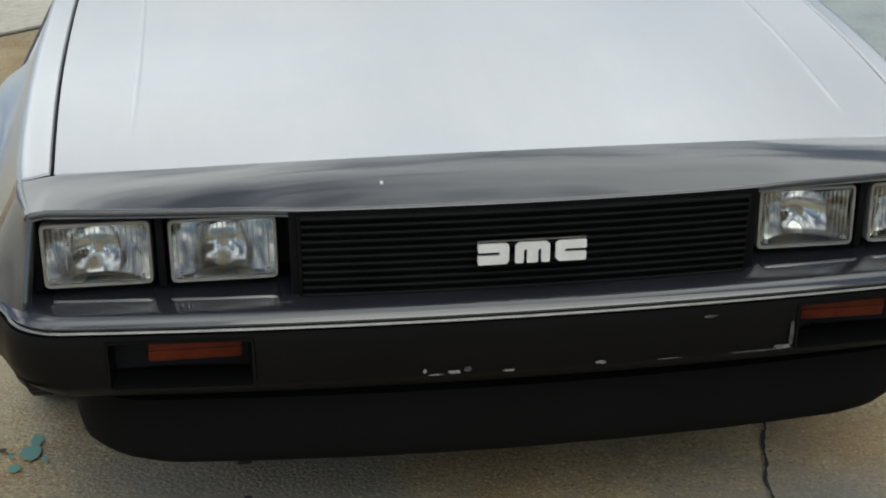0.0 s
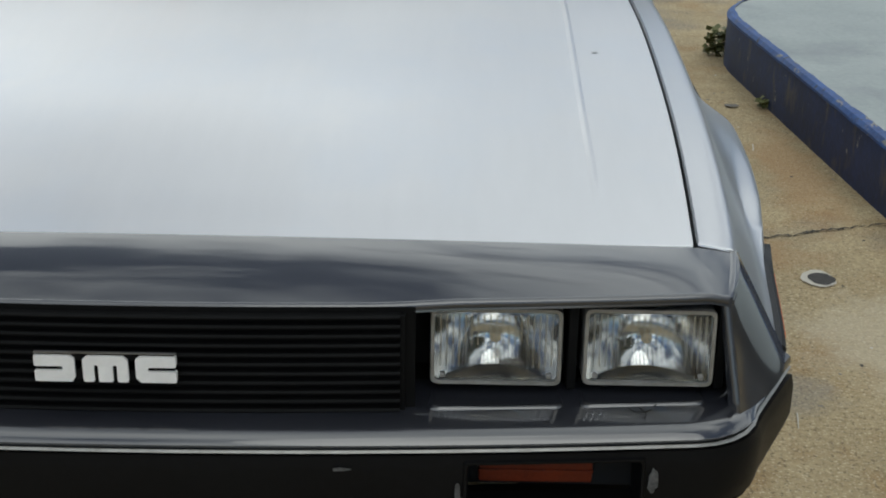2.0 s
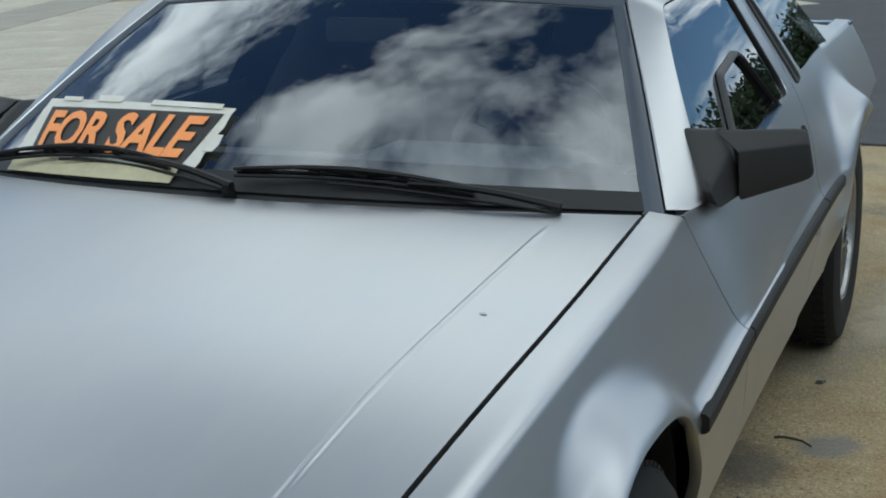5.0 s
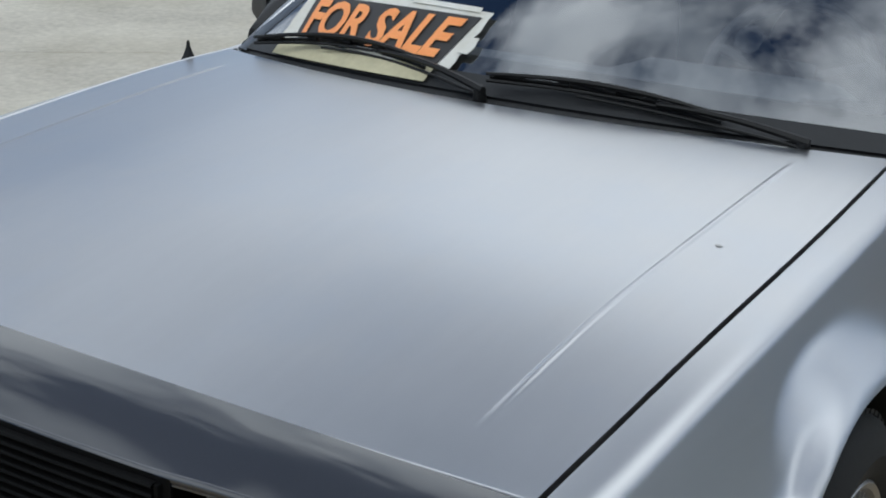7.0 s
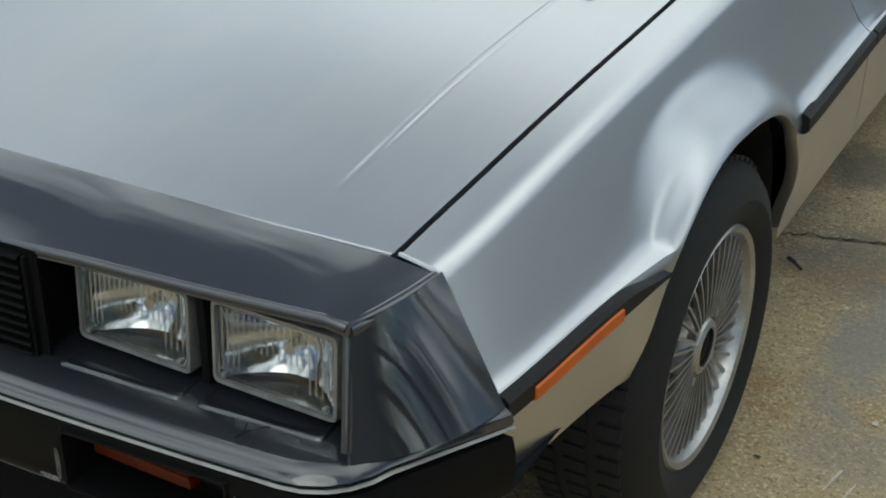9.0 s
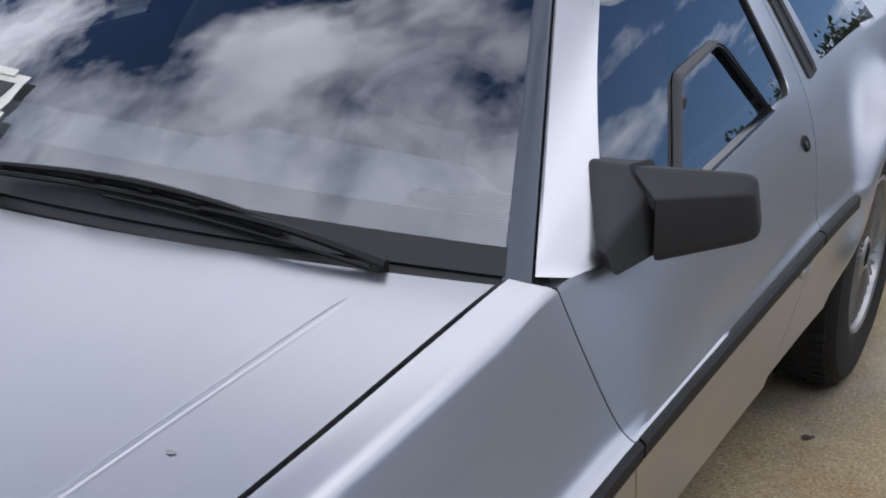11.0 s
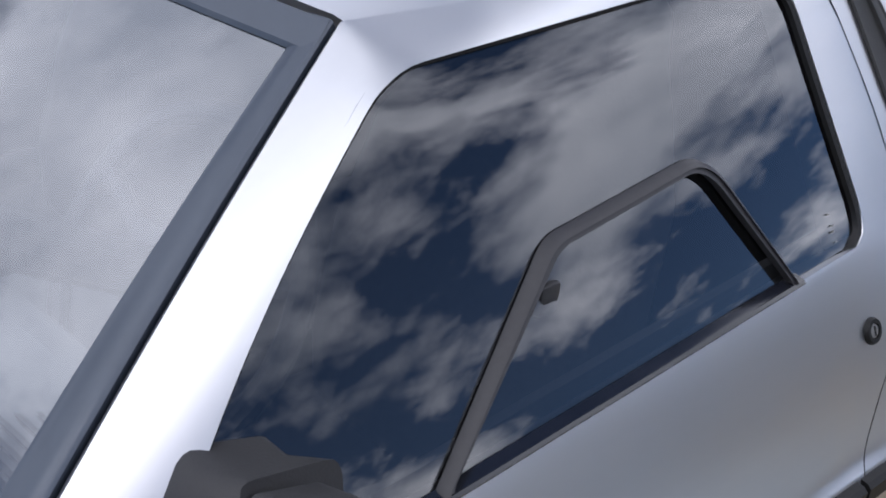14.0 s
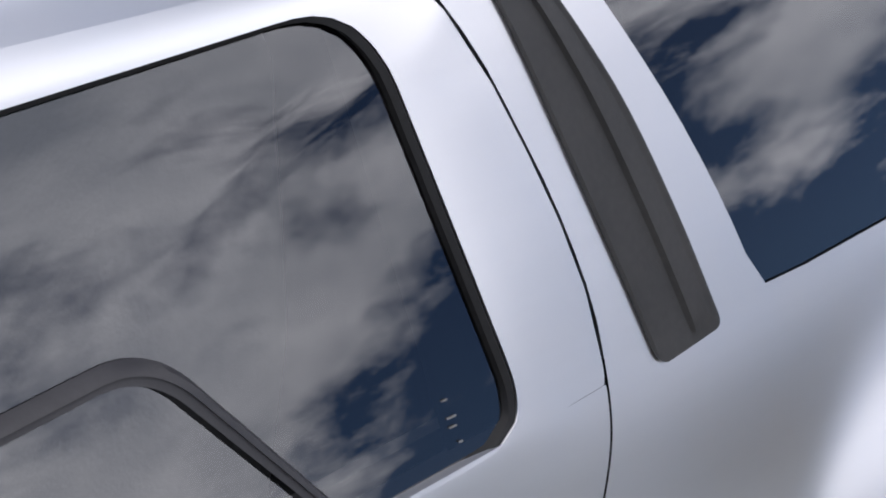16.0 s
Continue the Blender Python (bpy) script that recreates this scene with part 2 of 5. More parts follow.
GREY_S, RUST_S, DARK_S, PALE_S = (0.20, 0.195, 0.185), (0.34, 0.20, 0.09), (0.11, 0.10, 0.085), (0.52, 0.46, 0.34)
for at, rx, ry, col, amount in (
    ((0.97, 2.36), 0.10, 0.10, GREY_S, 0.8), ((0.81, 2.19), 0.12, 0.16, DARK_S, 0.7), ((1.13, 2.25), 0.06, 0.40, RUST_S, 0.4), ((1.18, 1.80), 0.22, 0.14, RUST_S, 0.5), ((1.02, 1.40), 0.10, 0.32, GREY_S, 0.7),
    ((0.90, 1.70), 0.14, 0.20, DARK_S, 0.5), ((1.30, 4.92), 0.75, 0.20, DARK_S, 0.65), ((1.05, 3.50), 0.20, 0.45, PALE_S, 0.5), ((1.40, 1.30), 0.25, 0.30, PALE_S, 0.45), ((1.45, 2.45), 0.12, 0.55, RUST_S, 0.5),
    # Two wide grey patches before the nose mix grey staining with painted car shade.
    ((0.55, -0.05), 0.55, 0.45, GREY_S, 0.6), ((-0.55, 0.05), 0.60, 0.50, GREY_S, 0.6), ((0.70, 0.33), 0.20, 0.16, RUST_S, 0.35), ((-1.05, 0.75), 0.3, 0.4, PALE_S, 0.5), ((1.10, 1.05), 0.16, 0.12, GREY_S, 0.4)):
    stain_or_shade(CONCRETE, at, rx, ry, col, amount)
SLAB = mat("pale_slab_concrete", (0.60, 0.56, 0.47), 0.9, 0, (0.38, 0.35, 0.29), 1.1, 30, 0.4, 0.05, 0.4, 60, bdist=0.003)
JOINT = mat("dirt_in_the_joints", (0.10, 0.085, 0.06), 0.95, 0, (0.05, 0.042, 0.03), 9, 60)
STRIP = mat("grey_cement_strip", (0.40, 0.375, 0.32), 0.9, 0, (0.30, 0.28, 0.24), 1.4, 40, 0.4, 0.05, 0.4, 60)
layer(SLAB, (0.36, 0.32, 0.24), 0.9, 0.52, 0.68, amount=0.5)
ASPHALT = mat("asphalt", (0.075, 0.077, 0.083), 0.85, 0, (0.045, 0.046, 0.05), 3, 120, 0.5, 0.08, 0.5, 160, bdist=0.004)
CRACK = mat("crack_dirt", (0.05, 0.045, 0.035), 0.95, 0, (0.02, 0.018, 0.015), 20, 90)
BLUEPAINT = mat("blue_kerb_paint", (0.020, 0.036, 0.105), 0.6, 0, (0.008, 0.015, 0.045), 7, 45, 0.5, 0.1, 0.4, 80)
layer(BLUEPAINT, (0.10, 0.085, 0.06), 14, 0.56, 0.66, (1, 1, 0.35), amount=0.7)
layer(BLUEPAINT, (0.20, 0.19, 0.17), 26, 0.66, 0.69, (1, 1, 0.5))
KERBEDGE = mat("bright_blue_edge_paint", (0.035, 0.10, 0.30), 0.55, 0, (0.02, 0.05, 0.16), 9, 60, 0.5, 0.1, 0.4, 80)
layer(KERBEDGE, (0.22, 0.21, 0.19), 22, 0.62, 0.66, (1, 0.4, 1))
layer(KERBEDGE, (0.04, 0.04, 0.04), 35, 0.60, 0.66)
KERBTOP = mat("grey_painted_kerb_top", (0.36, 0.39, 0.38), 0.75, 0, (0.28, 0.31, 0.305), 4, 50, 0.4, 0.06, 0.3, 70)
layer(KERBTOP, (0.20, 0.22, 0.23), 2.2, 0.55, 0.70, amount=0.5)
layer(KERBTOP, (0.12, 0.12, 0.12), 70, 0.66, 0.70, amount=0.7)
LEAF = mat("weed_leaf", (0.15, 0.16, 0.05), 0.6, 0, (0.07, 0.08, 0.03), 20, 90)
GRASS = mat("grass", (0.10, 0.15, 0.035), 0.8, 0, (0.05, 0.08, 0.02), 5, 60)
PAPER = mat("aged_white_paper", (0.72, 0.71, 0.66), 0.7, 0, (0.62, 0.60, 0.52), 9, 70)
PAPER_Y = mat("yellowed_paper", (0.60, 0.55, 0.36), 0.75, 0, (0.45, 0.41, 0.27), 9, 70)
SIGN_K = mat("sign_black", (0.03, 0.028, 0.027), 0.5, 0, (0.02, 0.019, 0.018), 9, 70)
SIGN_O = mat("sign_orange", (0.95, 0.36, 0.11), 0.5, 0, (0.88, 0.30, 0.08), 9, 70)
INTERIOR = mat("grey_interior_trim", (0.10, 0.10, 0.105), 0.7, 0, (0.07, 0.07, 0.074), 6, 150, bump=0.2, bscale=260)
DASH = mat("light_grey_dash_trim", (0.27, 0.275, 0.28), 0.7, 0, (0.22, 0.225, 0.23), 6, 150, bump=0.2, bscale=260)
LEATHER = mat("grey_leather", (0.14, 0.14, 0.145), 0.5, 0, (0.10, 0.10, 0.105), 5, 120, bump=0.25, bscale=160)
WINDSCREEN = glass("windscreen_glass", (0.50, 0.54, 0.57), 0.23)
SIDEGLASS = glass("tinted_side_glass", (0.27, 0.28, 0.29), 0.095)
RIB = glass("fluted_lamp_glass", (0.80, 0.83, 0.86), 0.22, 0.06)
LENS = glass("clear_lamp_lens", (0.90, 0.92, 0.94), 0.06, 0.03)


# ---- building helpers ----
def tab(*pts):
    """A smooth curve through (t, value) pairs."""
    xs, ys = [p[0] for p in pts], [p[1] for p in pts]
    n = len(xs)
    d = [(ys[i + 1] - ys[i]) / (xs[i + 1] - xs[i]) for i in range(n - 1)]
    m = [d[0]] + [0.5 * (d[i - 1] + d[i]) for i in range(1, n - 1)] + [d[-1]]

    def f(t):
        if t <= xs[0]:
            return ys[0] + m[0] * (t - xs[0])
        if t >= xs[-1]:
            return ys[-1] + m[-1] * (t - xs[-1])
        i = next(k for k in range(n - 1) if t <= xs[k + 1])
        h = xs[i + 1] - xs[i]
        s = (t - xs[i]) / h
        return (2 * s**3 - 3 * s**2 + 1) * ys[i] + (s**3 - 2 * s**2 + s) * h * m[i] + (3 * s**2 - 2 * s**3) * ys[i + 1] + (s**3 - s**2) * h * m[i + 1]

    return f


def smooth(a, b, t):
    s = min(max((t - a) / (b - a), 0.0), 1.0)
    return s * s * (3 - 2 * s)


def lin(a, b, n):
    return [a + (b - a) * i / (n - 1) for i in range(n)]


def finish(bm, material, flat=False, sharp=32):
    bmesh.ops.remove_doubles(bm, verts=bm.verts, dist=1e-5)
    bmesh.ops.recalc_face_normals(bm, faces=bm.faces)
    for f in bm.faces:
        f.smooth = not flat
    lim = radians(sharp)
    for e in bm.edges:
        if len(e.link_faces) == 2 and e.calc_face_angle(0) > lim:
            e.smooth = False
    me = bpy.data.meshes.new("mesh")
    bm.to_mesh(me)
    bm.free()
    me.materials.append(material)
    return me


def part(name, bm, material, parent, label="", flat=False, sharp=32):
    me = finish(bm, material, flat, sharp) if isinstance(bm, bmesh.types.BMesh) else bm
    ob = new(name, me)
    ob.parent = parent
    if label:
        ob["label"] = label
    return ob


def empty(name, at=(0, 0, 0)):
    ob = new(name)
    ob.empty_display_size = 0.1
    ob.matrix_world = Matrix.Translation(at)
    return ob


def sheet(rows, thick=0.0, bm=None, loop=False):
    """A surface through rows of points; thick: metres added behind it."""
    bm = bm or bmesh.new()
    vs = [[bm.verts.new(p) for p in r] for r in rows]
    fs = []
    n = len(vs[0])
    for a, b in zip(vs, vs[1:]):
        for j in range(n if loop else n - 1):
            k = (j + 1) % n
            try:
                fs.append(bm.faces.new((a[j], a[k], b[k], b[j])))
            except ValueError:
                pass
    if thick:
        bmesh.ops.recalc_face_normals(bm, faces=fs)
        bmesh.ops.solidify(bm, geom=fs, thickness=thick)
    return bm


def box(x0, x1, y0, y1, z0, z1, bevel=0.0, seg=2, bm=None):
    bm = bm or bmesh.new()
    r = bmesh.ops.create_cube(bm, size=1)
    for v in r["verts"]:
        v.co = Vector((x0 + (v.co.x + 0.5) * (x1 - x0), y0 + (v.co.y + 0.5) * (y1 - y0), z0 + (v.co.z + 0.5) * (z1 - z0)))
    if bevel:
        es = list({e for v in r["verts"] for e in v.link_edges})
        bmesh.ops.bevel(bm, geom=es, offset=bevel, segments=seg, affect="EDGES", profile=0.5)
    return bm


def lathe(profile, seg=48, bm=None):
    """Turns (radius, x) pairs round the x axis."""
    rows = [[(x, r * math.cos(a), r * math.sin(a)) for r, x in profile] for a in lin(0, 2 * math.pi, seg + 1)]
    return sheet(rows, bm=bm)


def tube(path, radius, seg=8, bm=None, caps=True):
    bm = bm or bmesh.new()
    path = [Vector(p) for p in path]
    rad = radius if callable(radius) else (lambda s: radius)
    rings = []
    up = Vector((0, 0, 1))
    for i, p in enumerate(path):
        d = (path[min(i + 1, len(path) - 1)] - path[max(i - 1, 0)]).normalized()
        a = d.cross(up)
        a = a.normalized() if a.length > 1e-4 else Vector((1, 0, 0))
        b = a.cross(d)
        r = rad(i / (len(path) - 1))
        rings.append([p + r * (math.cos(t) * a + math.sin(t) * b) for t in [2 * math.pi * k / seg for k in range(seg)]])
    sheet(rings, bm=bm, loop=True)
    if caps:
        for ring in (rings[0], rings[-1]):
            bm.faces.new([bm.verts.new(p) for p in ring])
    return bm


def mirrored(bm):
    b2 = bm.copy()
    for v in b2.verts:
        v.co.x = -v.co.x
    bmesh.ops.reverse_faces(b2, faces=b2.faces)
    return b2


def both(name, bm, material, parent, label="", sharp=32):
    """A part and its mirror image on the other flank."""
    other = mirrored(bm)
    return part(name, bm, material, parent, label, sharp=sharp), part(name, other, material, parent, label, sharp=sharp)


def rounded(pts, r, n=5):
    """A closed polygon in the plane with rounded corners; pts: 2-D; r: radius or radii."""
    out = []
    m = len(pts)
    for i, p in enumerate(pts):
        p, a, b = Vector(p), Vector(pts[i - 1]), Vector(pts[(i + 1) % m])
        rr = r[i] if isinstance(r, (list, tuple)) else r
        u, v = (a - p).normalized(), (b - p).normalized()
        half = math.acos(max(-1, min(1, u.dot(v)))) / 2
        d = min(rr / max(math.tan(half), 1e-3), 0.49 * (a - p).length, 0.49 * (b - p).length)
        s, e = p + u * d, p + v * d
        for k in range(n):
            t = k / (n - 1)
            out.append((1 - t) ** 2 * s + 2 * t * (1 - t) * p + t * t * e)
    return out


def arc_pts(poly, n):
    """n points evenly along an open polyline."""
    poly = [Vector(p) for p in poly]
    ln = [0.0]
    for a, b in zip(poly, poly[1:]):
        ln.append(ln[-1] + (b - a).length)
    out = []
    for t in lin(0, ln[-1], n):
        k = next((i for i in range(len(ln) - 1) if t <= ln[i + 1] + 1e-9), len(ln) - 2)
        s = (t - ln[k]) / max(ln[k + 1] - ln[k], 1e-9)
        out.append(poly[k].lerp(poly[k + 1], s))
    return out


# ---- ground ----
def ground_sheet():
    bm = bmesh.new()
    xs = [-400, -60, -20, -8] + lin(-3, 1.72, 30) + [8, 20, 60, 400]
    ys = [-400, -60, -20, -8] + lin(-3, 5.85, 48) + [20, 60, 400]
    rows = [[(x, y, 0.004 * noise.noise(Vector((x * 0.6, y * 0.6, 0))) if abs(x) < 3.2 and -3 < y < 5 else 0.0) for x in xs] for y in ys]
    return sheet(rows, bm=bm)


ground = tagged(part("ground", ground_sheet(), CONCRETE, None), "stained tan concrete driveway with cracks", "ground", kind="structure")

# road beyond the driveway's end and pale slabs on the passenger's side
road_bm = box(-1.2, 3.4, 6.36, 40, -0.2, 0.012)
# Unseen asphalt past the island, added to darken what the flank mirrors.
box(3.4, 60, -40, 40, -0.2, 0.012, bm=road_bm)
road = tagged(part("road", road_bm, ASPHALT, None), "dark grey asphalt road beyond the driveway, with unseen asphalt added to darken reflections", "road", kind="structure")
pavement = empty("pavement")
tagged(pavement, "pale concrete slabs with dark joints", "pavement", kind="structure")
# courses run askew to the car, up to a darker cement strip; more pale paving lies beyond it
for q0, q1 in ((2.30, 3.77), (3.80, 5.38), (5.41, 7.12), (7.15, 8.44), (8.47, 9.99), (10.02, 11.59), (11.62, 13.19), (13.22, 14.89), (14.92, 16.6)):
    me = finish(box(-2.992, 2.992, -0.5 * (q1 - q0), 0.5 * (q1 - q0), -0.05, 0.012, 0.004, 1), SLAB)
    bed = finish(box(-3.006, 3.006, -0.5 * (q1 - q0) - 0.018, 0.5 * (q1 - q0) + 0.018, -0.06, 0.0045), JOINT)
    for j in range(-3, 5):
        s0, q = 6.0 * j - 0.6, 0.5 * (q0 + q1)
        x, y = 0.781 * s0 - 0.624 * q, 0.624 * s0 + 0.781 * q
        if x > -2.4 or y < -1.0:
            continue
        for nm, data, z in (("slab", me, random.uniform(-0.003, 0.003)), ("joint_bed", bed, 0)):
            s = part(nm, data, None, pavement)
            s.location = (x, y, z)
            s.rotation_euler = (0, 0, math.atan2(0.624, 0.781))
for w0, w1, z, m in ((-5.66, -4.81, 0.017, STRIP), (-14.0, -5.68, 0.0165, SLAB)):
    for k in range(4):
        s = part("slab", box(w0, w1, -6.98, 6.98, -0.05, z, 0.004, 1), m, pavement)
        s.location = (-0.30 * (14.0 * k - 2.0), 0.954 * (14.0 * k - 2.0), 0)
        s.rotation_euler = (0, 0, math.atan2(0.30, 0.954))


def strip_along(path, width, z):
    rows = []
    for i, (x, y) in enumerate(path):
        a, b = Vector(path[max(i - 1, 0)]), Vector(path[min(i + 1, len(path) - 1)])
        d = (b - a).normalized()
        n = Vector((-d.y, d.x))
        w = width * (0.35 + 0.9 * random.random() ** 2)
        rows.append([(x - n.x * w, y - n.y * w, z), (x, y, z + 0.0006), (x + n.x * w, y + n.y * w, z)])
    return sheet(rows)


def crack(p0, p1, n, wander, width, name="crack"):
    path = []
    for t in lin(0, 1, n):
        p = Vector(p0).lerp(Vector(p1), t)
        path.append((p.x + wander * 0.5 * noise.noise(Vector((p.x * 9, p.y * 9, 3))), p.y + wander * (0.6 * noise.noise(Vector((p.x * 6, p.y * 6, 9))) + 0.4 * noise.noise(Vector((p.x * 24, p.y * 24, 2))) + 0.22 * random.uniform(-1, 1))))
    return part(name, strip_along(path, width, 0.0052), CRACK, ground)


crack((0.55, 1.70), (2.2, 2.20), 150, 0.035, 0.0048)
crack((0.55, 1.70), (-2.0, 1.2), 160, 0.04, 0.0048)


def blot(at, rx, ry, seed, z=0.0058):
    bm = bmesh.new()
    vs = []
    for k in range(22):
        a = 2 * math.pi * k / 22
        r = 1 + 0.22 * noise.noise(Vector((math.cos(a) * 1.5 + seed, math.sin(a) * 1.5, seed)))
        vs.append(bm.verts.new((at[0] + rx * r * math.cos(a), at[1] + ry * r * math.sin(a), z)))
    bm.faces.new(vs)
    return bm


# ---- raised island beside the drive ----
island = empty("kerb_island", (1.6, 3, 0))
tagged(island, "raised kerb island with peeling blue-painted side and grey top", "kerb", kind="structure")


def island_outline(inset):
    # a long side beside the car, rounded at its far end
    pts = [(1.745 + inset, 1.2), (1.61 + inset, 2.1), (1.52 + inset, 2.95), (1.458 + inset, 3.55)]
    cx, cy, r = 1.80, 3.64, 0.345 - inset
    for a in lin(180, 60, 14):
        pts.append((cx + r * math.cos(radians(a)), cy + r * 1.1 * math.sin(radians(a))))
    pts += [(2.7, 4.25 - inset), (4.2, 4.95 - inset), (5.0, 2.9 - inset), (5.0, 1.2)]
    return pts


def island_bm(inset, z0, z1, round_=0.0):
    o = arc_pts(island_outline(inset)[:-2], 60)
    rows = [[(p.x, p.y, z0), (p.x, p.y, z1 - round_), (p.x + round_ * 0.4, p.y, z1 - 0.3 * round_), (p.x + round_, p.y, z1)] for p in (q.to_3d() for q in o)]
    return sheet(rows)


def chipped_edge():
    # broken nosing along the top of the side
    rows = []
    for k, q in enumerate(arc_pts(island_outline(0.0)[:-2], 260)):
        c = max(noise.noise(Vector((q.x * 9, q.y * 9, 1.7))), 0) * 0.012 + 0.006 * abs(noise.noise(Vector((q.x * 40, q.y * 40, 5))))
        rows.append([(q.x - 0.002, q.y, 0.180 - 0.3 * c), (q.x - 0.003 + 0.3 * c, q.y, 0.190 - 0.6 * c), (q.x + 0.006 + 0.6 * c, q.y, 0.2005 - 0.35 * c), (q.x + 0.024 + c, q.y, 0.2035)])
    return sheet(rows)


part("kerb_side", island_bm(0.0, -0.02, 0.2, 0.02), BLUEPAINT, island, "peeling dark blue paint")
part("kerb_edge", chipped_edge(), KERBEDGE, island, "chipped bright blue painted edge")
top = bmesh.new()
o = arc_pts(island_outline(0.02)[:-2], 60)
top.faces.new([top.verts.new((p.x, p.y, 0.2)) for p in o] + [top.verts.new(p) for p in ((7.0, 6.2, 0.2), (7.0, 1.2, 0.2))])
part("kerb_top", top, KERBTOP, island)
for c in island.children:
    c.matrix_parent_inverse = island.matrix_world.inverted()

# ---- the car ----
car = empty("car", (0, 0, 0))
tagged(car, "brushed stainless steel wedge-shaped sports car with black trim", "car")

EDGE_Z = tab((0.207, 0.676), (0.29, 0.690), (0.55, 0.728), (0.85, 0.757), (1.2, 0.783), (1.4, 0.79), (1.55, 0.792))
HX = tab((0.2, 0.729), (0.38, 0.7395), (0.54, 0.7465), (0.7, 0.751), (0.86, 0.754), (1.02, 0.755), (1.18, 0.752), (1.4, 0.744))
SX = tab((0.21, 0.783), (0.26, 0.790), (0.45, 0.802), (0.75, 0.811), (1.1, 0.812), (1.3, 0.807), (1.47, 0.804), (1.62, 0.816), (1.84, 0.824), (2.05, 0.819), (2.43, 0.808), (2.6, 0.803), (2.9, 0.7922), (3.3, 0.7838), (4.2, 0.76))
SZ = tab((0.21, 0.668), (0.5, 0.712), (0.85, 0.745), (1.2, 0.767), (1.47, 0.776), (1.84, 0.791), (2.05, 0.801), (2.43, 0.820), (2.6, 0.828), (2.9, 0.846), (3.3, 0.86), (4.2, 0.85))
TX = tab((0.15, 0.852), (0.25, 0.869), (0.45, 0.894), (0.6, 0.918), (1.1, 0.925), (1.55, 0.920), (2.6, 0.918), (3.2, 0.922), (3.6, 0.885), (4.2, 0.82))
TZ = tab((0.2, 0.512), (0.45, 0.529), (0.7, 0.536), (1.1, 0.540), (1.5, 0.552), (2.4, 0.566), (2.7, 0.57), (4.2, 0.58))
def cabin_x(y, z):
    return 0.803 - 0.60 * (z - 0.828) - 0.12 * max(z - 1.075, 0)


# wheel openings: centre, half length, height, lip and squareness
ARCHES = ((0.83, 0.312, 0.31, 0.308, 0.918, 2.4), (3.20, 0.325, 0.40, 0.375, 0.938, 2.0))


def flank(y, z):
    """The car's half width on its side at y, z."""
    zt = TZ(y) + 0.018
    if z >= zt:
        w = min(max((SZ(y) - z) / (SZ(y) - zt), 0), 1)
        hh, dd = SZ(y) - zt, TX(y) - 0.010 - SX(y)
        b = 0.13 * smooth(1.5, 1.95, y) + 0.04 * smooth(2.5, 2.75, y)
        a = 0.46 + 0.06 * smooth(1.2, 1.9, y) + 0.10 * smooth(2.5, 2.75, y)
        x = SX(y) + hh * (a * w - b * w * w + (dd / hh - a + b) * w ** (22 - 6 * smooth(1.55, 2.1, y))) + 0.002 * smooth(0.92, 1, w)
    else:
        w = min(max((zt - z) / 0.28, 0), 1)
        x = TX(y) - 0.004 - 0.038 * w**1.4
    for yc, zc, a, b, xl, p in ARCHES:
        rho = (abs((y - yc) / a) ** p + abs((z - zc) / b) ** p) ** (1 / p)
        d = max(rho - 1, 0) * 0.33
        xe = min(xl, TX(y) - 0.003) if yc < 2 else xl - 0.06 * smooth(yc + 0.1, yc + a, y)
        if z > zc and xe > x:
            if yc < 2:
                k = smooth(0.74, 0.97, y)
                q = smooth(0.50, 0.80, y)
                x += (xe - x) * (k * math.exp(-((d / 0.036) ** 2)) + (1 - k) * (q * (1 - smooth(-0.02, 0.085, d)) + (1 - q) * (1 - smooth(0.0, 0.034, d)))) * smooth(0.36, 0.48, z) * (1 - smooth(SZ(y) - 0.06, SZ(y) - 0.015, z))
            else:
                x += (xe - x) * math.exp(-((d / 0.05) ** 2)) * smooth(0.33, 0.53, z)
    return x


def arch_z(y):
    z = -1
    for yc, zc, a, b, xl, p in ARCHES:
        if abs(y - yc) < a:
            z = max(z, zc + b * (1 - abs((y - yc) / a) ** p) ** (1 / p))
    return z


def flank_sheet(ys, top, low, ends=(None, None), nz=56, lead=None, ew=(0.3, 0.3)):
    """Side panel over the stations ys; ends: curves y(z) of its two seams."""
    rows = []
    y0, y1 = ys[0], ys[-1]
    for y in ys:
        zt, zl = top(y), max(low(y), arch_z(y))
        col = []
        if lead:
            for x, yy, z in lead(y):
                if ends[0]:
                    yy += (ends[0](z) - y0) * (1 - smooth(y0, y0 + ew[0], y))
                if ends[1]:
                    yy += (ends[1](z) - y1) * smooth(y1 - ew[1], y1, y)
                col.append((x, yy, z))
        zm = TZ(y) + 0.018
        for z in lin(zt, zm + 0.035, 26)[:-1] + lin(zm + 0.035, zm, 16)[:-1] + lin(zm, low(y), 18):
            z = max(z, zl)
            yy = y
            if ends[0]:
                yy += (ends[0](z) - y0) * (1 - smooth(y0, y0 + ew[0], y))
            if ends[1]:
                yy += (ends[1](z) - y1) * smooth(y1 - ew[1], y1, y)
            col.append((flank(yy, z), yy, z))
        x, yy, z = col[-1]
        col.append((x - 0.012, yy, z - 0.004))
        col.append((x - 0.02, yy, z - 0.002))
        rows.append(col)
    return sheet(rows)


DOOR_F = tab((0.292, 1.655), (0.473, 1.548), (0.589, 1.490), (0.683, 1.472), (0.77, 1.463))
DOOR_R = tab((0.30, 2.36), (0.55, 2.50), (0.66, 2.575), (0.70, 2.61), (0.75, 2.645), (0.80, 2.672), (0.85, 2.683), (0.89, 2.686), (0.96, 2.677), (1.02, 2.661), (1.075, 2.643), (1.14, 2.61))

